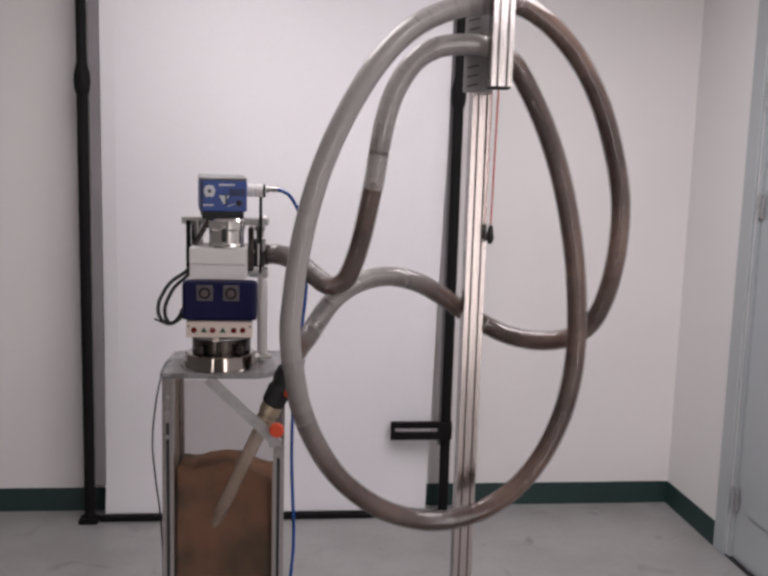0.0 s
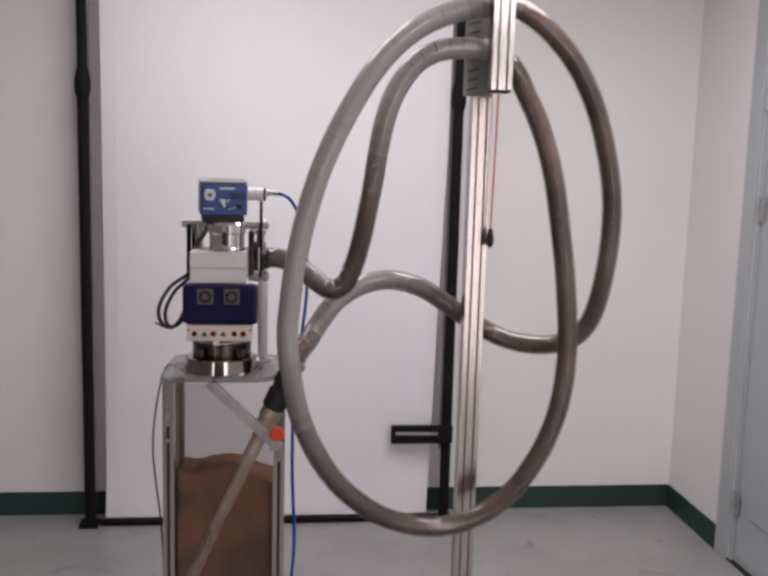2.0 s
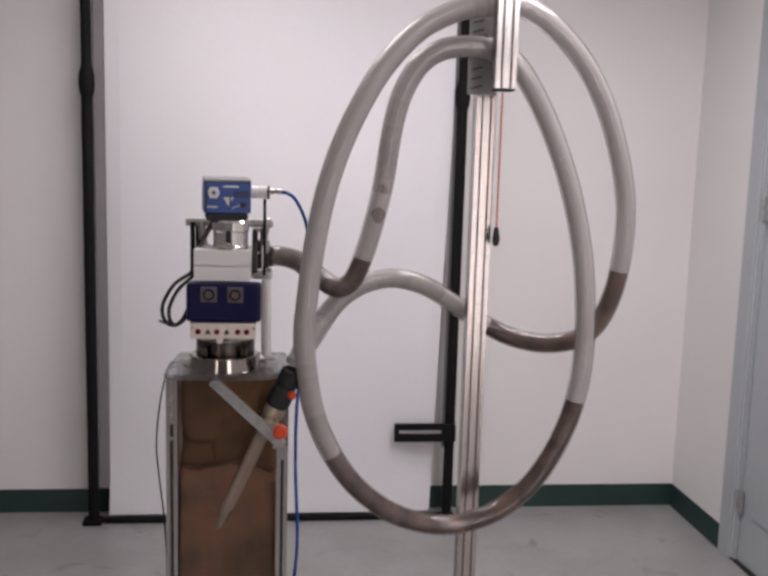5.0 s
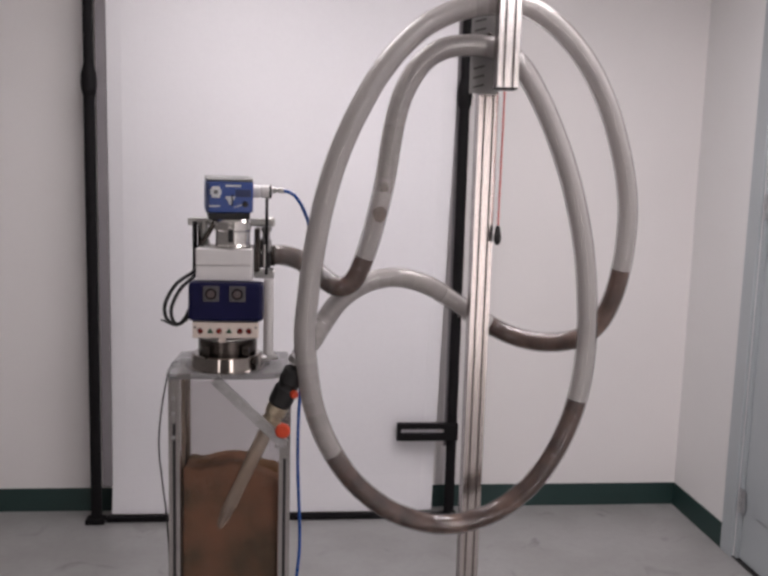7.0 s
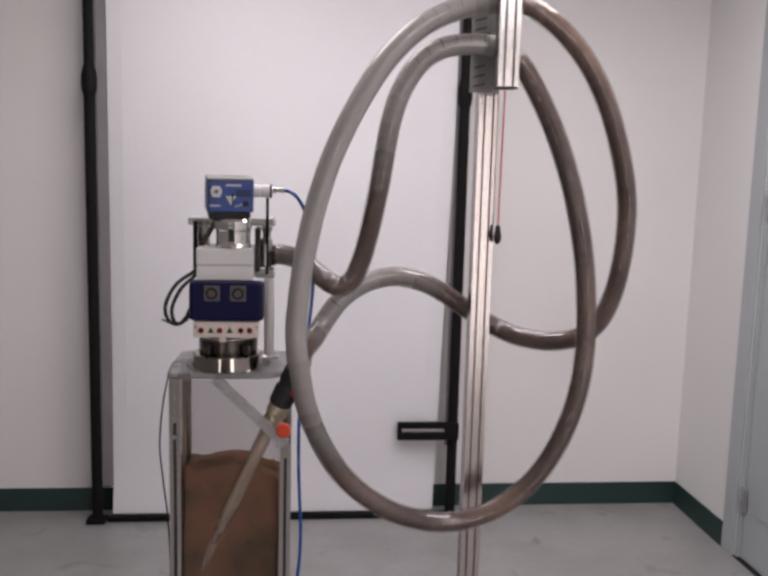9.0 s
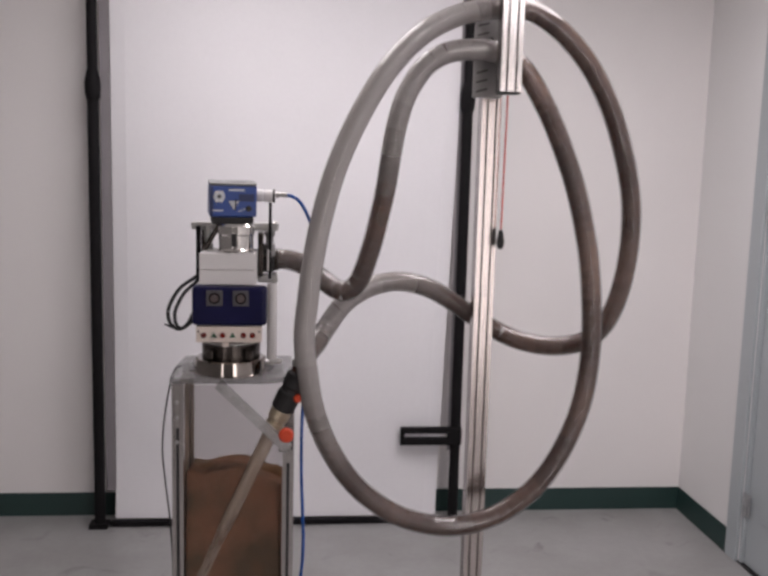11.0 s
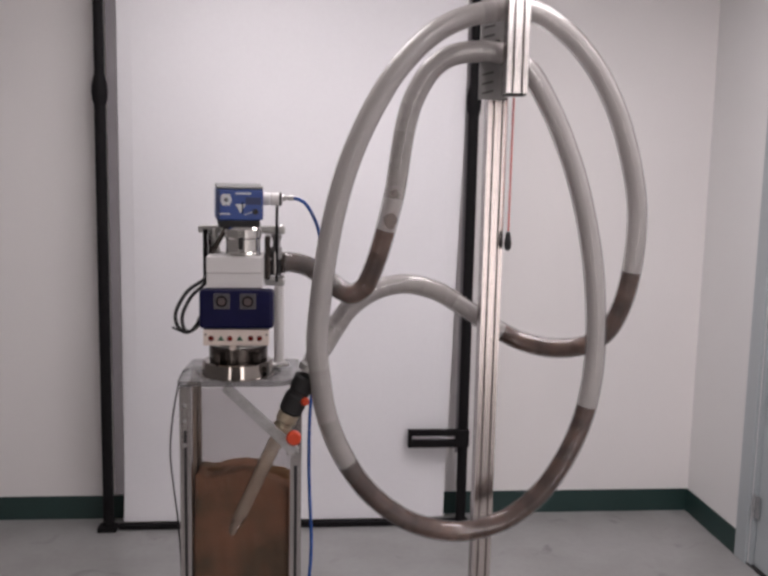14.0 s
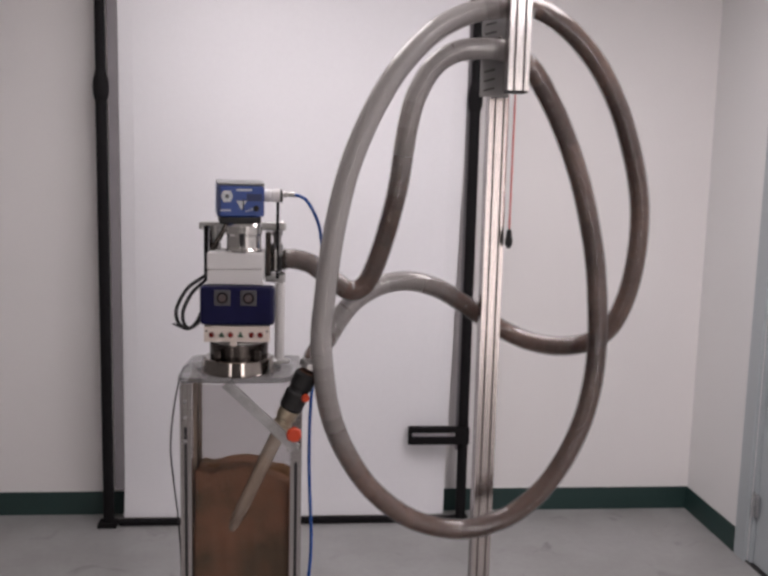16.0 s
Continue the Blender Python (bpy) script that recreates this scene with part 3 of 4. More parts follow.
part("discharge_skirt", turned([(0.0840, -0.0070), (0.0840, -0.0045), (0.0820, -0.0035), (0.0780, 0.0245), (0.074, 0.0262), (0.064, 0.0265)], 160, m=pose(0, -0.049, 0)), SKIRT_STEEL, rec, "polished flared steel skirt", smooth=False)
part("lower_drum", turned([(0.066, 0.0270), (0.066, 0.0565)], 64, m=pose(0, -0.026, 0)), STEEL_DARK, rec, "dark mirror-like steel drum")
part("drum_band", turned([(0.0665, 0.0570), (0.0685, 0.0575), (0.0685, 0.0600), (0.0665, 0.0605)], 48, m=pose(0, -0.02, 0)), STEEL_DULL, rec)
for x in (-0.043, 0.045):
    part("toggle_clamp", rbox(-0.150 + x - 0.008, -0.150 + x + 0.008, 1.922, 1.940, 1.110, 1.130, 0.003), STEEL_DARK, rec)
part("filter_drum", turned([(0.050, 0.062), (0.050, 0.196)], 36), STEEL_DULL, rec)
part("white_head", rbox(-0.216, -0.093, 1.940, 2.075, 1.276, 1.3090, 0.0025), WHITE_PLASTIC, rec, "white plastic head housing")
part("white_lid", rbox(-0.2165, -0.0925, 1.939, 2.076, 1.3096, 1.346, 0.0030), WHITE_PLASTIC, rec, "white plastic lid")
part("chrome_bowl", turned([(0.0405, 0.2635), (0.0405, 0.268), (0.038, 0.272), (0.038, 0.300), (0.0405, 0.304), (0.0405, 0.322), (0.036, 0.327)], 36, m=pose(0.0115, -0.042, 0)), STEEL, rec, "polished steel bowl", smooth=False)
part("bowl_slot", rbox(-0.146, -0.135, 1.9345, 1.940, 1.361, 1.389, 0.002), BLACK_RUBBER, rec)
# navy panel
panel = part("control_panel", rbox(-0.231, -0.067, 1.920, 1.962, 1.187, 1.2745, 0.010), NAVY, rec, "navy blue control housing")
for gx in (-0.181, -0.124):
    g = part("gauge", rbox(gx - 0.0175, gx + 0.0175, 1.9165, 1.9215, 1.232, 1.2665, 0.002), GAUGE_FACE, panel, "square grey dial gauge")
    part("dial", turned([(0.0125, 0), (0.0125, 0.0015), (0.0105, 0.002)], 22, m=pose(*R(gx, 1.9165, 1.2492), 90, 0, 0)), BLACK_METAL, g)
    part("dial_face", turned([(0.0085, 0), (0.0085, 0.0008)], 20, m=pose(*R(gx, 1.9142, 1.2492), 90, 0, 0)), DIAL_FACE, g)
    part("needle", rbox(gx - 0.0008, gx + 0.0008, 1.9122, 1.9131, 1.2475, 1.2565), GAUGE_FACE, g)
# indicator strip
strip = part("indicator_strip", rbox(-0.222, -0.078, 1.924, 1.950, 1.149, 1.185, 0.003), CREAM_PLASTIC, rec, "cream indicator strip with six lights")
for lx, lm, nm in ((-0.2045, LED_RED, "lamp"), (-0.183, LED_GREEN, "lamp"), (-0.1635, LED_LIT, "lamp"), (-0.142, LED_GREEN, "lamp"), (-0.118, LED_RED, "lamp"), (-0.0985, LED_RED, "lamp")):
    if lm is LED_GREEN:
        bm = turned([(0.0078, 0), (0.0078, 0.003), (0.006, 0.004)], 3, m=pose(*R(lx, 1.9238, 1.1650), 90, -90, 0))
    else:
        bm = turned([(0.0062, 0), (0.0062, 0.003), (0.0045, 0.0048)], 16, m=pose(*R(lx, 1.9238, 1.1660), 90, 0, 0))
    part("indicator_lamp", bm, lm, strip)
for lx in (-0.2165, -0.0832):
    part("screw", turned([(0.0022, 0), (0.0022, 0.001)], 8, m=pose(*R(lx, 1.9238, 1.174), 90, 0, 0)), BLACK_METAL, strip)
part("latch_tab", rbox(-0.165, -0.150, 1.926, 1.940, 1.139, 1.1488, 0.001), CREAM_PLASTIC, strip)
# tie rods, flanges and side column
part("top_flange", rbox(-0.245, -0.046, 2.035, 2.075, 1.390, 1.408, 0.005), STEEL_DULL, rec, "dull steel cross flange")
for x, r, m_ in ((-0.2265, 0.0055, BLACK_METAL), (-0.0645, 0.0035, BLACK_METAL)):
    part("tie_rod", tube([Vector(R(x, 2.02, 1.281)), Vector(R(x, 2.02, 1.40 if x < -0.1 else 1.462))], r, 12), m_, rec, "black tie rod")
part("stay", tube([Vector(R(-0.176, 2.0, 1.408)), Vector(R(-0.214, 2.0, 1.342))], 0.006, 12), STEEL_DARK, rec)
part("stay", tube([Vector(R(-0.208, 2.03, 1.400)), Vector(R(-0.202, 2.03, 1.345))], 0.009, 12), STEEL_DULL, rec)
part("valve_block", rbox(-0.092, -0.079, 2.00, 2.05, 1.288, 1.388, 0.003), STEEL_DARK, rec, "dark valve block")
part("valve_body", turned([(0.010, 0), (0.013, 0.004), (0.013, 0.028), (0.009, 0.033), (0.009, 0.046), (0.012, 0.050), (0.012, 0.058)], 18, m=pose(*R(-0.066, 2.035, 1.331))), ALU_DARK, rec, "dull grey valve body")
part("hose_clamp", rbox(-0.083, -0.055, 2.018, 2.034, 1.296, 1.330, 0.004), BLACK_RUBBER, rec, "black hose clamp")
part("clamp_screw", turned([(0.004, 0), (0.004, 0.05)], 10, m=pose(*R(-0.070, 2.014, 1.300))), STEEL, rec)
part("side_bracket", rbox(-0.222, -0.200, 2.036, 2.040, 1.300, 1.392, 0.001), STEEL_DARK, rec, "tarnished steel bracket")
part("side_flange", rbox(-0.092, -0.046, 2.02, 2.07, 1.271, 1.290, 0.005), STEEL_DULL, rec)
part("side_column", turned([(0.0115, 0.0005), (0.0115, 0.187)], 20, m=pose(*R(-0.0585, 2.02, 1.083))), WHITE_PLASTIC, rec, "pale round side column")
part("column_foot", turned([(0.024, 0.0003), (0.024, 0.006), (0.014, 0.010)], 20, m=pose(*R(-0.0585, 2.02, 1.083))), STEEL_DULL, rec)
inlet = turned([(0.0235, 0), (0.0255, 0.003), (0.0255, 0.030), (0.0235, 0.033)], 24, m=pose(*R(-0.078, 2.06, 1.321), 0, 90, 0))
part("inlet_port", inlet, STEEL_DARK, rec, "dark inlet port")
for z in (1.3975, 1.2800):
    part("flange_bolt", turned([(0.006, 0), (0.006, 0.012), (0.003, 0.014)], 8, m=pose(*R(-0.054, 2.045, z))), STEEL, rec)
# blue pump box, turned a little
pump = part("pump_box", box(-0.052, 0.052, -0.035, 0.035, -0.0355, 0.0335, 0.004), BLUE_BOX, rec, "blue enamelled pump box", m=pose(*R(-0.150, 2.005, 1.4625), 5, 0, 9))
part("pump_lid", box(-0.0515, 0.0515, -0.0335, 0.0345, 0.0338, 0.0400, 0.0025), GREY_LID, pump, "grey cast lid")
part("pump_foot", box(-0.046, 0.046, -0.031, 0.031, -0.0535, -0.0358, 0.004), BLACK_RUBBER, pump, "black rubber foot")
part("front_bezel", box(-0.0520, -0.0445, -0.0368, -0.0352, -0.034, 0.032), BLUE_DARK, pump)
bm = turned([(0.0125, 0), (0.0125, 0.002), (0.0105, 0.0035)], 24, m=pose(-0.031, -0.0352, 0.0105, 90, 0, 0))
part("round_gauge", bm, PRINT_LIGHT, pump, "pale round gauge")
for dx, dz in ((-0.006, 0.010), (0.006, 0.010), (-0.006, -0.010), (0.006, -0.010)):
    part("gauge_screw", box(-0.031 + dx - 0.0025, -0.031 + dx + 0.0025, -0.0395, -0.0388, 0.0105 + dz - 0.0022, 0.0105 + dz + 0.0022), WHITE_PLASTIC, pump)
part("gauge_hub", turned([(0.0045, 0), (0.0045, 0.001)], 14, m=pose(-0.031, -0.0388, 0.0105, 90, 0, 0)), GAUGE_FACE, pump)
bm = turned([(0.0135, 0), (0.0135, 0.002), (0.011, 0.003)], 3, m=pose(0.001, -0.0352, -0.006, 90, -30, 0))
emblem = part("maker_mark", bm, PRINT_LIGHT, pump, "pale triangular mark")
part("maker_mark_bar", box(0.0035, 0.0065, -0.0392, -0.0384, -0.020, 0.006), BLACK_METAL, emblem)
part("print_bar", box(-0.010, 0.024, -0.0358, -0.0352, 0.0225, 0.0265), PRINT_LIGHT, pump)
part("print_bar", box(-0.046, -0.022, -0.0358, -0.0352, -0.0225, -0.0195), PRINT_LIGHT, pump)
part("display", box(0.012, 0.046, -0.0362, -0.0352, 0.000, 0.016, 0.0003), BLUE_DARK, pump)
part("dial_knob", turned([(0.0065, 0), (0.0065, 0.004), (0.005, 0.005)], 14, m=pose(0.034, -0.0352, -0.016, 90, 0, 0)), BLACK_RUBBER, pump)
for i in range(5):
    part("led_segment", box(0.010 + i * 0.006, 0.014 + i * 0.006, -0.0357, -0.0352, -0.0235 + i * 0.0022, -0.0212 + i * 0.0022), PRINT_LIGHT, pump)
part("air_coupling", turned([(0.0125, 0), (0.0145, 0.002), (0.0145, 0.017), (0.0128, 0.0185), (0.0128, 0.021), (0.0145, 0.0225), (0.0145, 0.039), (0.0125, 0.043), (0.0085, 0.046)], 24, m=pose(*R(-0.098, 2.003, 1.472), 0, 90, 0)), WHITE_PLASTIC, rec, "pale air coupling")
part("coupling_ring", turned([(0.0135, 0), (0.0152, 0.001), (0.0152, 0.0045), (0.0135, 0.0055)], 24, m=pose(*R(-0.0590, 2.003, 1.472), 0, 90, 0)), BLACK_RUBBER, rec, "dark release ring")
part("push_fitting", turned([(0.0068, 0), (0.0068, 0.008), (0.0045, 0.010), (0.0045, 0.014), (0.006, 0.016), (0.006, 0.026)], 16, m=pose(*R(-0.0525, 2.003, 1.475), 0, 90, 0)), STEEL_DULL, rec)

# ---- tubes and cables ----
air, _ = spline([(-0.030, 2.003, 1.475), (-0.004, 2.003, 1.467), (0.019, 2.02, 1.432), (0.035, 2.055, 1.378), (0.044, 2.085, 1.254), (0.031, 2.075, 1.116), (0.016, 2.04, 0.972), (0.014, 2.01, 0.829), (0.021, 2.0, 0.645), (0.012, 2.0, 0.52), (-0.005, 2.04, 0.30), (0.02, 2.10, 0.10), (0.10, 2.20, 0.006), (0.30, 2.32, 0.006)], 0.015)
tagged(part("air_tube", tube(air, 0.0040, 12), BLUE_TUBE, smooth=True), "thin blue air tube hanging down to the floor", "air tube")
cable, _ = spline([(-0.262, 1.99, 1.081), (-0.275, 1.975, 1.075), (-0.291, 1.96, 1.006), (-0.301, 1.955, 0.903), (-0.294, 1.955, 0.81), (-0.284, 1.955, 0.716), (-0.279, 1.955, 0.577), (-0.29, 1.96, 0.30), (-0.31, 1.98, 0.05), (-0.36, 2.05, 0.003), (-0.5, 2.2, 0.003)], 0.015)
tagged(part("sensor_cable", tube(cable, 0.0019, 8), BLACK_RUBBER, smooth=True), "thin dark cable beside the hopper", "cable")
loop1, _ = spline([(-0.218, 1.995, 1.300), (-0.228, 1.98, 1.288), (-0.261, 1.96, 1.264), (-0.284, 1.95, 1.221), (-0.281, 1.95, 1.188), (-0.262, 1.95, 1.174), (-0.240, 1.95, 1.185), (-0.231, 1.95, 1.20)], 0.008)
loop2, _ = spline([(-0.218, 1.99, 1.290), (-0.226, 1.98, 1.278), (-0.252, 1.96, 1.253), (-0.269, 1.945, 1.216), (-0.268, 1.945, 1.188), (-0.256, 1.945, 1.176), (-0.240, 1.945, 1.190), (-0.231, 1.945, 1.21)], 0.008)
for lp, r in ((loop1, 0.0043), (loop2, 0.0040)):
    part("signal_cable", tube([p - Vector((-0.150, 2.02, 1.083)) for p in lp], r, 10), BLACK_RUBBER, rec, "black looped signal cable", smooth=True)
part("cable_tie", tube([Vector(R(-0.292, 1.945, 1.186)), Vector(R(-0.268, 1.94, 1.176))], 0.0022, 8), BLACK_RUBBER, rec)

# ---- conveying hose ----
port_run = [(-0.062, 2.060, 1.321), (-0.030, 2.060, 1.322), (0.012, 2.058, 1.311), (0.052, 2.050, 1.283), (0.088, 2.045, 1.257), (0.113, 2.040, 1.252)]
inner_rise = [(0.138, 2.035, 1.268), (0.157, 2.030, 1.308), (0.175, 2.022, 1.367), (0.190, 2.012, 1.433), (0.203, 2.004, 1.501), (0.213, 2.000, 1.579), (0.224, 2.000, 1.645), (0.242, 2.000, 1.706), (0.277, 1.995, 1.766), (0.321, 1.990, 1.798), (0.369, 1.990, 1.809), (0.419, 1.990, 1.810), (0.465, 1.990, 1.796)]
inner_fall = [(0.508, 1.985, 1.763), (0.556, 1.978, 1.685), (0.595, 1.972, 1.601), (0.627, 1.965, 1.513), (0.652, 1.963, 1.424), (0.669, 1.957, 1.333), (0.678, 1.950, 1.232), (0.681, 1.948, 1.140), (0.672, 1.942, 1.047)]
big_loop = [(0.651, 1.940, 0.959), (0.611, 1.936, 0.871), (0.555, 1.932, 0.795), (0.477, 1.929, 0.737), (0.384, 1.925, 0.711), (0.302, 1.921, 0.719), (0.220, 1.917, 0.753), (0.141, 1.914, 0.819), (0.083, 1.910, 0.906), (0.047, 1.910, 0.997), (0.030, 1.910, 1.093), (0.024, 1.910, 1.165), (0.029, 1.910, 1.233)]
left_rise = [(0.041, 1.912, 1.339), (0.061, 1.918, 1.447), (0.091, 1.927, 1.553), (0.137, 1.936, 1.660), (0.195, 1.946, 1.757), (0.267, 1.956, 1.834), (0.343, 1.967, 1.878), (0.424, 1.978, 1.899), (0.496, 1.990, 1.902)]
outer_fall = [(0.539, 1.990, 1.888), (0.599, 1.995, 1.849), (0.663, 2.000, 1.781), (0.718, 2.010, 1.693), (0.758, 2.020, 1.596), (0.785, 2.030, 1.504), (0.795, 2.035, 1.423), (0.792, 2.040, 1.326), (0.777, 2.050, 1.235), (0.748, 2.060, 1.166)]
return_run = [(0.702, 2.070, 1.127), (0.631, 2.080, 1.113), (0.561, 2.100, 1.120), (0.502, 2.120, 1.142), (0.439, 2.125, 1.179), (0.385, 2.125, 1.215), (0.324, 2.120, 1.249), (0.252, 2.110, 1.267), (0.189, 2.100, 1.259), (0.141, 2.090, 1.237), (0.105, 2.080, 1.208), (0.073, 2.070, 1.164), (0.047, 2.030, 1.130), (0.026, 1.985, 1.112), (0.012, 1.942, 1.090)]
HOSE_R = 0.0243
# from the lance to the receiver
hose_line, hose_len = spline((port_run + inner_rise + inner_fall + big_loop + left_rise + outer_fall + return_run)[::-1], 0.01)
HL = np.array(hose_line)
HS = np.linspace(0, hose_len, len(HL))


def nearest(p):
    return float(HS[np.argmin(((HL - np.array(p)) ** 2 * np.array((1.0, 0.25, 1.0))).sum(1))])


# how far the loops swing, in millimetres: seconds, left side, inner right side, outer right side, bottom lift
SWAY = [
    (0.0, -19, -10, -2, 5), (0.5, 18, 23, 13, 3), (1.0, -20, -3, 6, 2), (1.5, -11, 1, 1, 20), (2.0, -26, -36, -26, 0),
    (2.5, 36, 12, 8, 2), (3.0, -21, -7, -6, 0), (3.5, 19, 14, 7, 3), (4.0, -10, -4, -2, 2), (4.6, 6, 3, 2, 2),
    (5.2, 2, 0, 0, 0), (6.5, -2, 4, 3, -1), (7.0, 0, 0, 0, 0), (7.5, 3, -2, -3, 0), (8.0, -8, 6, 10, 6), (8.5, -3, 3, 0, 5),
    (9.0, -21, -4, -4, 3), (9.5, 10, 6, 3, 4), (10.0, -15, -5, -3, 4), (10.6, 12, 5, 3, 5), (11.0, -8, 2, 0, 6),
    (11.5, -3, 1, 1, 8), (12.0, -4, -2, -2, 3), (12.2, 15, 0, 2, 0), (12.5, 14, -2, 4, -6), (13.0, 0, -5, 2, -3), (13.5, 5, 0, 1, -1),
    (14.0, 4, -6, -3, -1), (14.5, 2, -4, 1, -2), (15.0, 3, -2, 3, -2), (15.2, -2, -6, 0, -2), (15.5, -17, -18, -8, -2), (16.0, 12, -3, 1, -3)]
SWAY_T = np.array([r[0] for r in SWAY])
SWAY_V = np.array([r[1:] for r in SWAY]) / 1000.0
KNOTS = [0.0, nearest((0.141, 2.09, 1.237)), nearest((0.631, 2.08, 1.113)), nearest((0.792, 2.04, 1.326)), nearest((0.599, 1.995, 1.849)),
         nearest((0.426, 1.99, 1.901)), nearest((0.197, 1.975, 1.761)), nearest((0.029, 1.95, 1.227)), nearest((0.085, 1.95, 0.893)),
         nearest((0.389, 1.95, 0.701)), nearest((0.616, 1.95, 0.866)), nearest((0.671, 1.965, 1.332)), nearest((0.556, 1.98, 1.685)),
         nearest((0.465, 1.99, 1.796)), nearest((0.206, 2.004, 1.52)), nearest((0.113, 2.04, 1.252)), hose_len]


def sway(t):
    """Sideways and upward shift of the whole hose at t."""
    left, inner, outer, lift = (np.interp(t, SWAY_T, SWAY_V[:, k]) for k in range(4))
    # the last bend follows the left side of the loop a little
    bend = 0.55 * min(0.012, max(-0.030, left))
    dx = [0, 0, 0.35 * outer, outer, 0.35 * outer, 0, 0.35 * left, left, 0.85 * left, 0.3 * (left + inner), 0.7 * inner, inner, 0.3 * inner, 0, bend, 0.4 * bend, 0]
    dz = [0, 0, 0.2 * lift, 0, 0, 0, 0, 0.2 * lift, 0.6 * lift, lift, 0.7 * lift, 0.1 * lift, 0, 0, 0, 0, 0]
    out = []
    for vals in (dx, dz):
        i = np.clip(np.searchsorted(KNOTS, HS, side="right") - 1, 0, len(KNOTS) - 2)
        a, b = np.array(KNOTS)[i], np.array(KNOTS)[i + 1]
        u = (HS - a) / (b - a)
        u = u * u * (3 - 2 * u)
        v = np.array(vals)
        out.append(v[i] * (1 - u) + v[i + 1] * u)
    shifted = HL.copy()
    shifted[:, 0] += out[0]
    shifted[:, 2] += out[1]
    return shifted


def frame_at(line, k0, k1):
    """The pose of the stretch of hose between two of its points."""
    a, b = Vector(line[k0]), Vector(line[k1])
    d = (b - a).normalized()
    side = Vector((0, 1, 0))
    side = (side - side.dot(d) * d).normalized()
    return Matrix.LocRotScale((a + b) / 2, Matrix((side.cross(d), side, d)).transposed().to_quaternion(), None)


SWAY_TIMES = [0.0, 0.25, 0.5, 0.75, 1.0, 1.25, 1.5, 1.75, 2.0, 2.25, 2.5, 2.75, 3.0, 3.25, 3.5, 3.75, 4.0, 4.3, 4.6, 5.2, 5.8, 6.5, 7.0, 7.5, 7.75, 8.0, 8.25, 8.5, 8.75, 9.0, 9.25,
              9.5, 9.75, 10.0, 10.3, 10.6, 11.0, 11.25, 11.5, 12.0, 12.2, 12.5, 13.0, 13.5, 14.0, 14.5, 15.0, 15.2, 15.5, 15.75, 16.0]
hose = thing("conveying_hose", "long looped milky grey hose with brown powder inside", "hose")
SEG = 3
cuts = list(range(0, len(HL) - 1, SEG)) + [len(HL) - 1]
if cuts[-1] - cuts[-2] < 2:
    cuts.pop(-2)
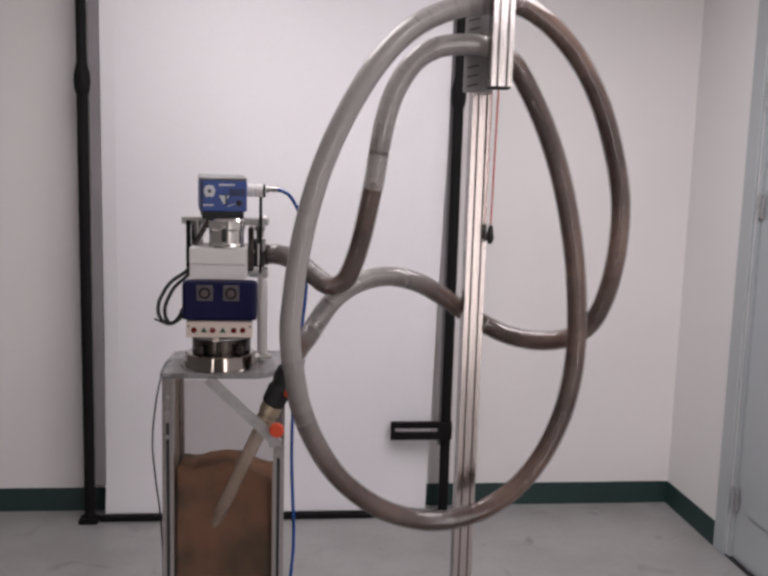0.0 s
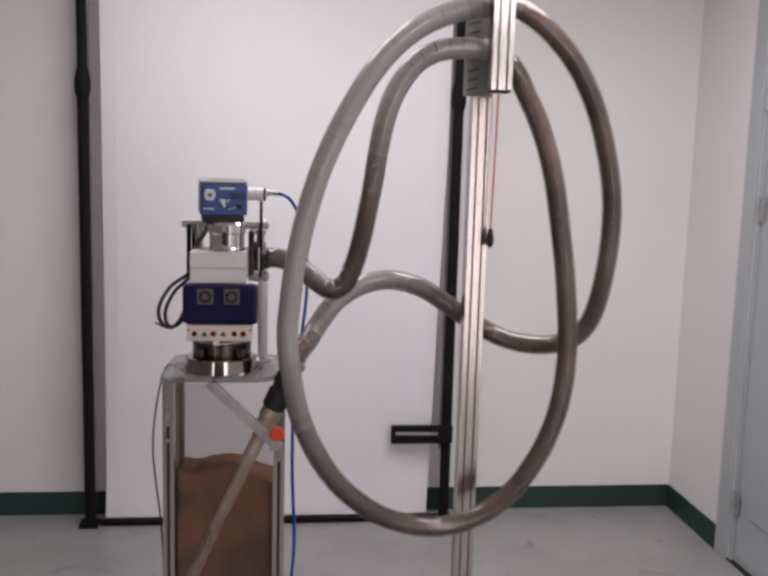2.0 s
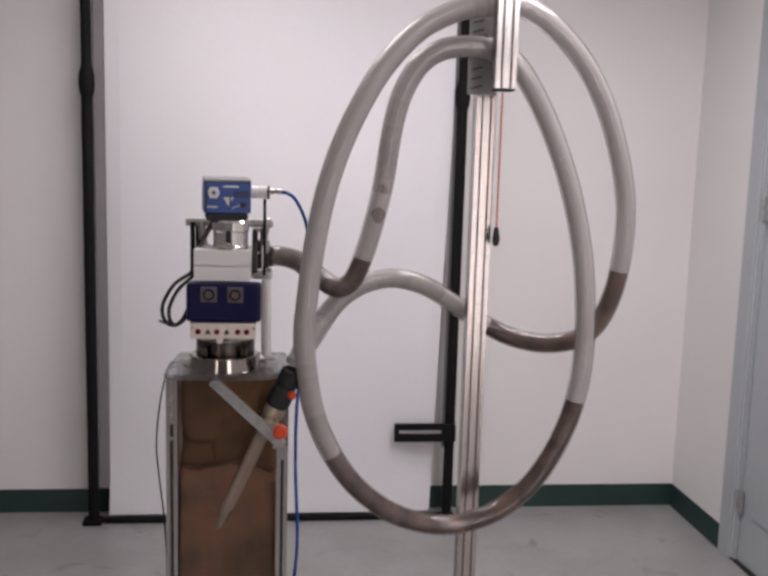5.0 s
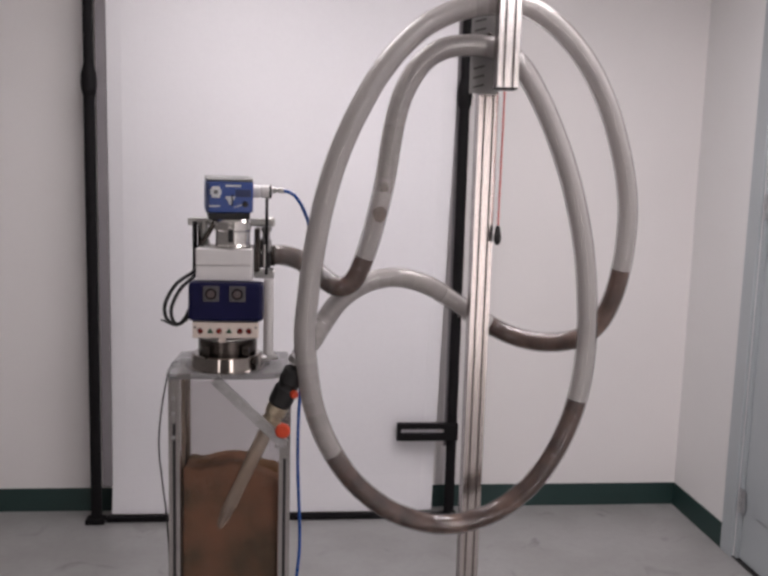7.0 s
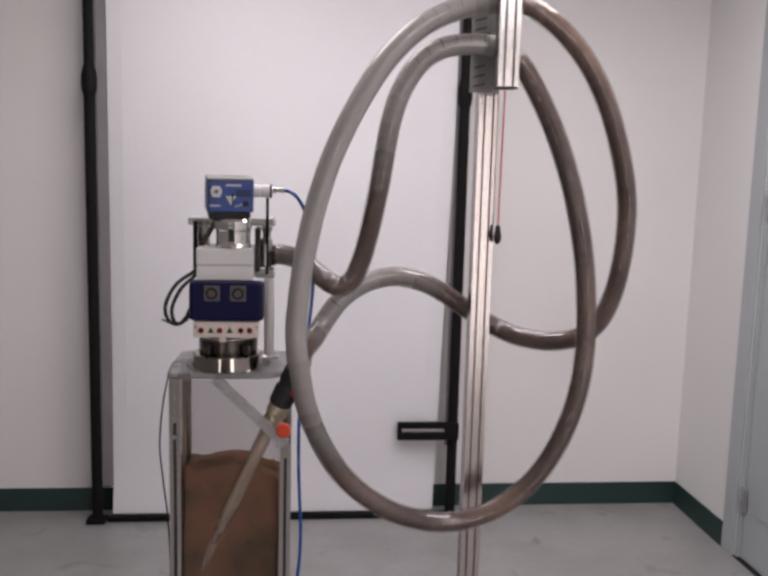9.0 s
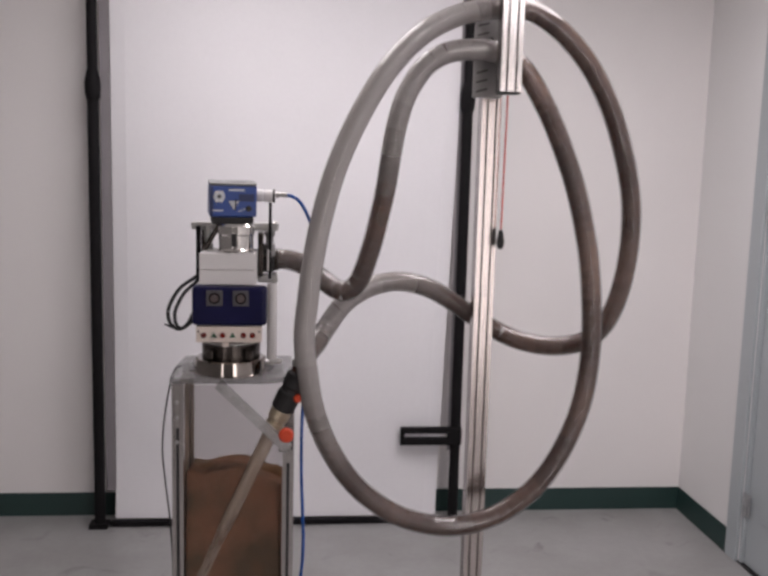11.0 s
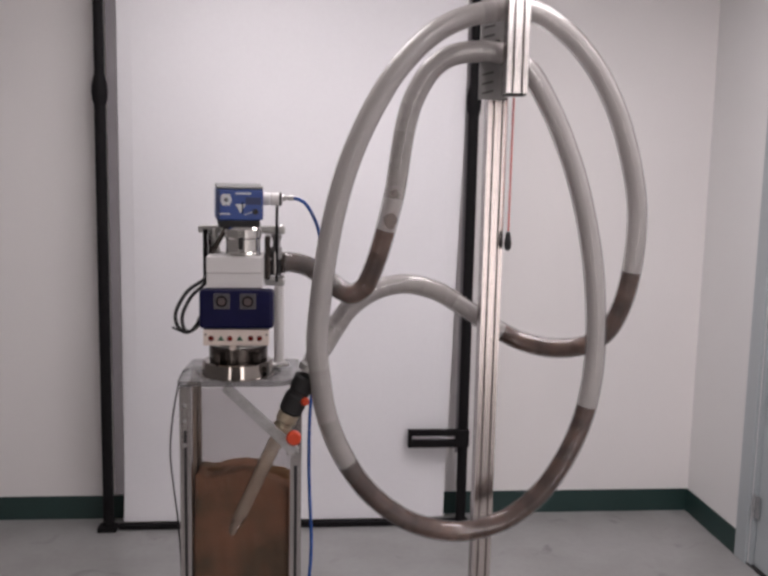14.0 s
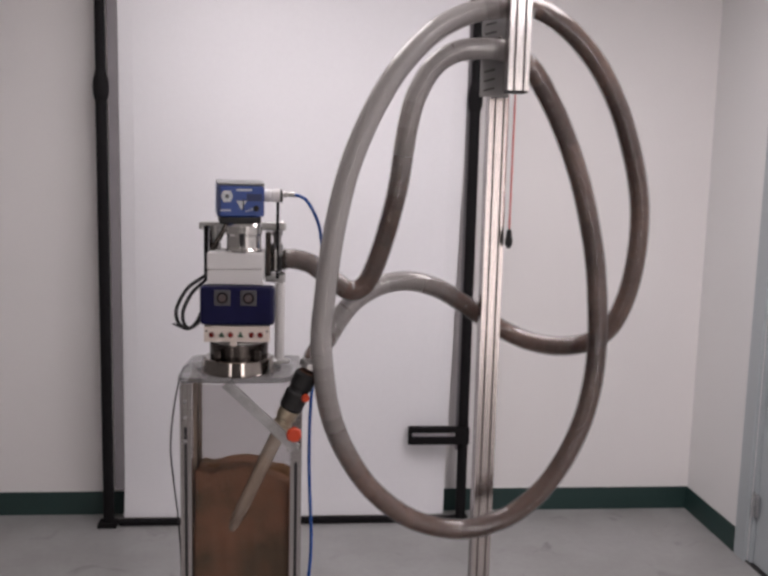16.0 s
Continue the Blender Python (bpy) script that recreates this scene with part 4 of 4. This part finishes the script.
# stretches given an added pale veil: start, end, share of the coat, fading length at the start and at the end
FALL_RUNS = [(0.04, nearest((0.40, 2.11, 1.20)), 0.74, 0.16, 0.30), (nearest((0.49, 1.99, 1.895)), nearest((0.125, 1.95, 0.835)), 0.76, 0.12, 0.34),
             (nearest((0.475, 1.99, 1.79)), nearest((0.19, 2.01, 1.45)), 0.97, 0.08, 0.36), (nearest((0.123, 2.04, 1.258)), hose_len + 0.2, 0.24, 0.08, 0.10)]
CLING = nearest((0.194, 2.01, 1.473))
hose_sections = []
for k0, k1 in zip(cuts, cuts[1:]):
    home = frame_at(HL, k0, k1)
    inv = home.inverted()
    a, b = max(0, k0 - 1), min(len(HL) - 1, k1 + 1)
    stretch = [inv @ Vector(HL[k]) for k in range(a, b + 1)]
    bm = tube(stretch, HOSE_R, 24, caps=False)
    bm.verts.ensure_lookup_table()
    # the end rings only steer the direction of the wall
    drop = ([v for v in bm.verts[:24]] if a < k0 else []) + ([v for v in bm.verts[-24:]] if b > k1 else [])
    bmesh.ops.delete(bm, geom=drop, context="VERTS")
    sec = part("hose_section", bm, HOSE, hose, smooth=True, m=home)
    # where powder falls fast an added pale layer veils it in place of thinner powder, fading out towards the low bends
    mid = hose_len * 0.5 * (k0 + k1) / (len(HL) - 1)
    coat = max(k * min(1.0, max(0.0, (mid - s0) / f0)) * min(1.0, max(0.0, (s1 - mid) / f1)) for s0, s1, k, f0, f1 in FALL_RUNS)
    inner = stretch[k0 - a:len(stretch) - (b - k1)]
    # added inner tube standing in for light scattered within the milky hose wall
    part("milky_core", tube(inner, 0.0200, 20, caps=False), MILKY_CORE, sec, smooth=True)
    if coat > 0.07:
        part("pale_veil", tube(inner, 0.0231, 20, caps=False), VEILS[min(13, max(0, round((0.76 - coat) * 13 / 0.70)))], sec, smooth=True)
    # a little powder clings to the wall of the inner downward run
    if abs(mid - CLING) < 0.062 and k0 // SEG % 2:
        bm = bmesh.new()
        where = inner[len(inner) // 2]
        turn = 0.7 * noise.noise(Vector((mid * 9, 2.7, 0)))
        size = 0.55 + 0.5 * noise.noise(Vector((mid * 31, 5.1, 1.0)))
        grid = []
        for u in range(9):
            ring = []
            for v_ in range(9):
                a_, b_ = (u - 4) / 4, (v_ - 4) / 4
                # a ragged round patch
                a_, b_ = a_ * math.sqrt(1 - 0.5 * b_ * b_), b_ * math.sqrt(1 - 0.5 * a_ * a_)
                ragged = 1 + 0.35 * noise.noise(Vector((2.2 * a_, 2.2 * b_, mid * 40)))
                ang = -math.pi / 2 + turn + size * b_ * ragged
                ring.append(bm.verts.new((where.x + 0.0226 * math.cos(ang), where.y + 0.0226 * math.sin(ang), where.z + 0.023 * size * a_ * ragged)))
            grid.append(ring)
        for r0, r1 in zip(grid, grid[1:]):
            for q in range(8):
                bm.faces.new((r0[q], r0[q + 1], r1[q + 1], r1[q]))
        part("powder_residue", bm, RESIDUE, sec, "light brown powder clinging inside", smooth=True)
    hose_sections.append((sec, k0, k1))

# ---- powder carried through the hose ----
carried_powder = thing("carried_powder", "brown powder carried in slugs through the hose", "powder", kind="stuff")
N_ACROSS, STEP_ON = 200, 60
low_b = (nearest((0.502, 2.12, 1.142)), nearest((0.780, 2.05, 1.255)) + 0.035)
low_c = (nearest((0.115, 1.95, 0.845)) - 0.026, nearest((0.662, 1.955, 0.965)) + 0.025)
low_a = (nearest((0.160, 2.03, 1.300)), nearest((-0.045, 2.06, 1.321)))


def settled(c, t):
    """Where slug number c lies while the pump rests; the second rest leaves more in the last bend."""
    if c < 0:
        return -0.14 + 0.04 * c
    if c < 54:
        return low_b[0] + (low_b[1] - low_b[0]) * c / 54
    if c < 158:
        return low_c[0] + (low_c[1] - low_c[0]) * (c - 54) / 104
    if c < 200:
        first = low_a[0] - 0.085 * (t > 10)
        return first + (low_a[1] - first) * (c - 158) / 42
    return hose_len + 0.1


def along(line, s):
    """Place and direction at s metres along the hose, or past its ends."""
    if s < 0:
        return LANCE_TOP + lance_dir * min(-s, 0.027), -lance_dir
    if s > hose_len:
        over = min(0.085, s - hose_len)
        return Vector((line[-1][0] - over, line[-1][1] - 0.45 * over, line[-1][2])), Vector((-1, 0, 0))
    k = s / hose_len * (len(line) - 1)
    i = min(int(k), len(line) - 2)
    p = Vector(line[i]).lerp(Vector(line[i + 1]), k - i)
    d = Vector(line[min(i + 2, len(line) - 1)]) - Vector(line[max(i - 1, 0)])
    return p, d.normalized()


CYCLE = [(-0.26, 1.0, 0.0), (-0.12, 0.6, 0.03), (0.0, 0.0, 0.06), (0.25, 0.0, 0.2), (0.6, 0.0, 0.30), (4.45, 0.0, 1.05), (4.85, 1.0, 1.05), (7.58, 1.0, 1.05), (7.70, 0.55, 1.11), (7.86, 0.0, 1.22), (8.3, 0.0, 1.32),
         (12.05, 0.0, 2.05), (12.45, 1.0, 2.05), (15.2, 1.0, 2.05), (15.34, 0.6, 2.10), (15.55, 0.0, 2.20), (15.9, 0.0, 2.32), (16.0, 0.0, 2.34)]
CY = np.array(CYCLE)
POWDER_TIMES = sorted({round(0.1 * k, 3) for k in range(161)} | {0.25 * k for k in range(65)} | {round(t0 + k / 15, 3) for t0, n_ in ((0.0, 13), (7.6, 16), (15.2, 12)) for k in range(n_)} | {round(t0 + k / 30, 3) for t0 in (4.45, 12.05) for k in range(13)})
POWDER_TIMES = [t for k, t in enumerate(POWDER_TIMES) if k == 0 or t in (4.0, 12.0, 12.5, 16.0) or t * 2 % 1 == 0 or t - POWDER_TIMES[k - 1] > 0.012]
SWAY_TIMES = sorted(set(SWAY_TIMES) | set(POWDER_TIMES))
lump_meshes = []
for k in range(7):
    bm = tube([Vector((0, 0, 0.0192 * u)) for u in (-1, -0.9, -0.3, 0.3, 0.9, 1)], lambda u: 0.0208 * (0.95 if u in (0, 1) else 1.0), 18)
    for v in bm.verts:
        n_ = noise.noise(v.co * 90 + Vector((k * 5.0, 0, 0)))
        v.co.x *= 0.995 + 0.012 * n_
        v.co.y *= 0.995 + 0.012 * n_
    lump_meshes.append(finish("powder_slug", bm, POWDER_TONES[k], True))
powder_slugs = []
for j in range(-int(STEP_ON * 2.4), N_ACROSS + 4):
    ob = new("powder_slug", lump_meshes[min(6, max(0, round(2.0 + 6.5 * noise.noise(Vector((j * 0.15, 4.2, 0))) + 1.2 * noise.noise(Vector((j * 0.6, 1.3, 7))))))])
    ob.parent = carried_powder
    powder_slugs.append((ob, j))

# ---- powder that drops from the receiver ----
dropped = thing("falling_powder", "brown powder dropping from the receiver into the hopper", "powder", kind="stuff")
drop_clods = []
for k in range(32):
    bm = bmesh.new()
    wide, tall = (0.050, 0.085) if k % 16 < 10 else (0.0175, 0.066)
    bmesh.ops.create_icosphere(bm, subdivisions=3, radius=1)
    for v in bm.verts:
        q = Vector([math.copysign(abs(c_) ** 0.55, c_) for c_ in v.co])
        q *= 1 + 0.06 * noise.noise(q * 1.3 + Vector((k * 3.1, k, 0))) + 0.03 * noise.noise(q * 4 + Vector((0, k, k)))
        v.co = Vector((q.x * wide, q.y * 0.026, q.z * tall))
    drop_clods.append(part("powder_clod", bm, DUST, dropped, smooth=True))


def motions():
    # hose sections swing with the pulses
    lines = {t: sway(t) for t in sorted(set(SWAY_TIMES) | set(POWDER_TIMES))}
    for sec, k0, k1 in hose_sections:
        walk(sec, [(t, frame_at(lines[t], k0, k1)) for t in SWAY_TIMES])
    # powder slugs: spread while the pump runs, settled in the low bends while it rests
    for ob, j in powder_slugs:
        rows = []
        for t in POWDER_TIMES:
            c = j + STEP_ON * float(np.interp(t, CY[:, 0], CY[:, 2]))
            # the last run before the receiver follows a little later
            late = min(1.0, max(0.0, (c - 167) / 4))
            rest = float(max(np.interp(t, CY[:, 0], CY[:, 1]), np.interp(t - 0.13 * late * late * (3 - 2 * late), CY[:, 0], CY[:, 1])))
            spread = hose_len * c / N_ACROSS
            if 0 < c < N_ACROSS:
                spread += 0.012 * math.sin(0.27 * c - 7.0 * t) + 0.002 * math.sin(j * 2.3 + 5 * t)
            s = (1 - rest) * spread + rest * settled(c, t)
            p, d = along(lines[t], s)
            side = Vector((0, 1, 0))
            side = (side - side.dot(d) * d).normalized()
            rows.append((t, Matrix.LocRotScale(p, Matrix((side.cross(d), side, d)).transposed().to_quaternion(), None)))
        walk(ob, rows)
    # lance trembles and lifts out of the powder a little during suction
    lrows = []
    for t in [0.5 * k for k in range(33)]:
        on = float(np.interp(t, [0.0, 0.9, 1.6, 4.3, 5.0, 8.1, 8.7, 11.9, 12.6, 16.0], [0, 0.1, 1, 1, 0, 0.05, 1, 1, 0, 0]))
        lrows.append((t, LANCE_POSE @ pose(0, 0, 0, 0.35 * on * math.sin(t * 4.0), 0.25 * on * math.sin(t * 5.0), 0) @ pose(0, 0, 0, -1.35 * on * LANCE_LIFT[0], -1.35 * on * LANCE_LIFT[1], 0)))
    walk(lance, lrows)
    # cord swings
    crows = [(0.5 * k, pose(0.4715, 2.00, 1.713, 0.5 * math.sin(k * 1.1), 0.55 + 0.45 * math.sin(k * 1.7 + 0.4), 14 * math.sin(k * 0.9))) for k in range(33)]
    walk(cord, crows)
    # two dumps of the receiver, half of the clods each: a wide fall, then a thin stream
    for n, ob in enumerate(drop_clods):
        k, start = n % 16, 4.55 if n < 16 else 12.12
        up = (-0.150 + 0.006 * math.sin(k * 2.0), 2.02, 1.135)
        wob = math.sin(k * 4.7)
        if k < 10:
            col, row = k % 5, k // 5
            x1, y1 = -0.203 + 0.033 * col, 2.02 + 0.003 * wob
            low = start + 0.08 + 0.10 * row + 0.008 * col
            gone = start + 0.38 + 0.06 * row + 0.03 * (col if col < 4 else 2.0)
            if col == 0 and row == 0:
                gone += 0.05
            rows = [(0.0, pose(*up)), (low - 0.10, pose(*up)), (low - 0.05, pose(0.7 * up[0] + 0.3 * x1, 2.02, 1.035)), (low, pose(x1, y1, 0.983, 4 * wob, 0, 0)),
                    (low + 0.10, pose(x1, y1, 0.905 if row == 0 else 0.985, 4 * wob, 3 * wob, 0)), (gone, pose(x1, y1, 0.890 if row == 0 else 0.970, 5 * wob, 3 * wob, 0)),
                    (gone + 0.06 + 0.06 * row, pose(x1, 2.03, 0.745, 5 * wob, 0, 0))]
        else:
            a = start + 0.26 + 0.10 * (k - 10)
            x1 = -0.140 + 0.002 * wob
            rows = [(0.0, pose(*up)), (a, pose(*up)), (a + 0.10, pose(x1, 2.02, 0.99, 0, 2 * wob, 0)), (a + 0.20, pose(x1, 2.02, 0.90, 0, 3 * wob, 0)), (a + 0.32, pose(x1, 2.03, 0.75, 0, 0, 0))]
        walk(ob, rows + [(16.0, rows[-1][1])])


motions()
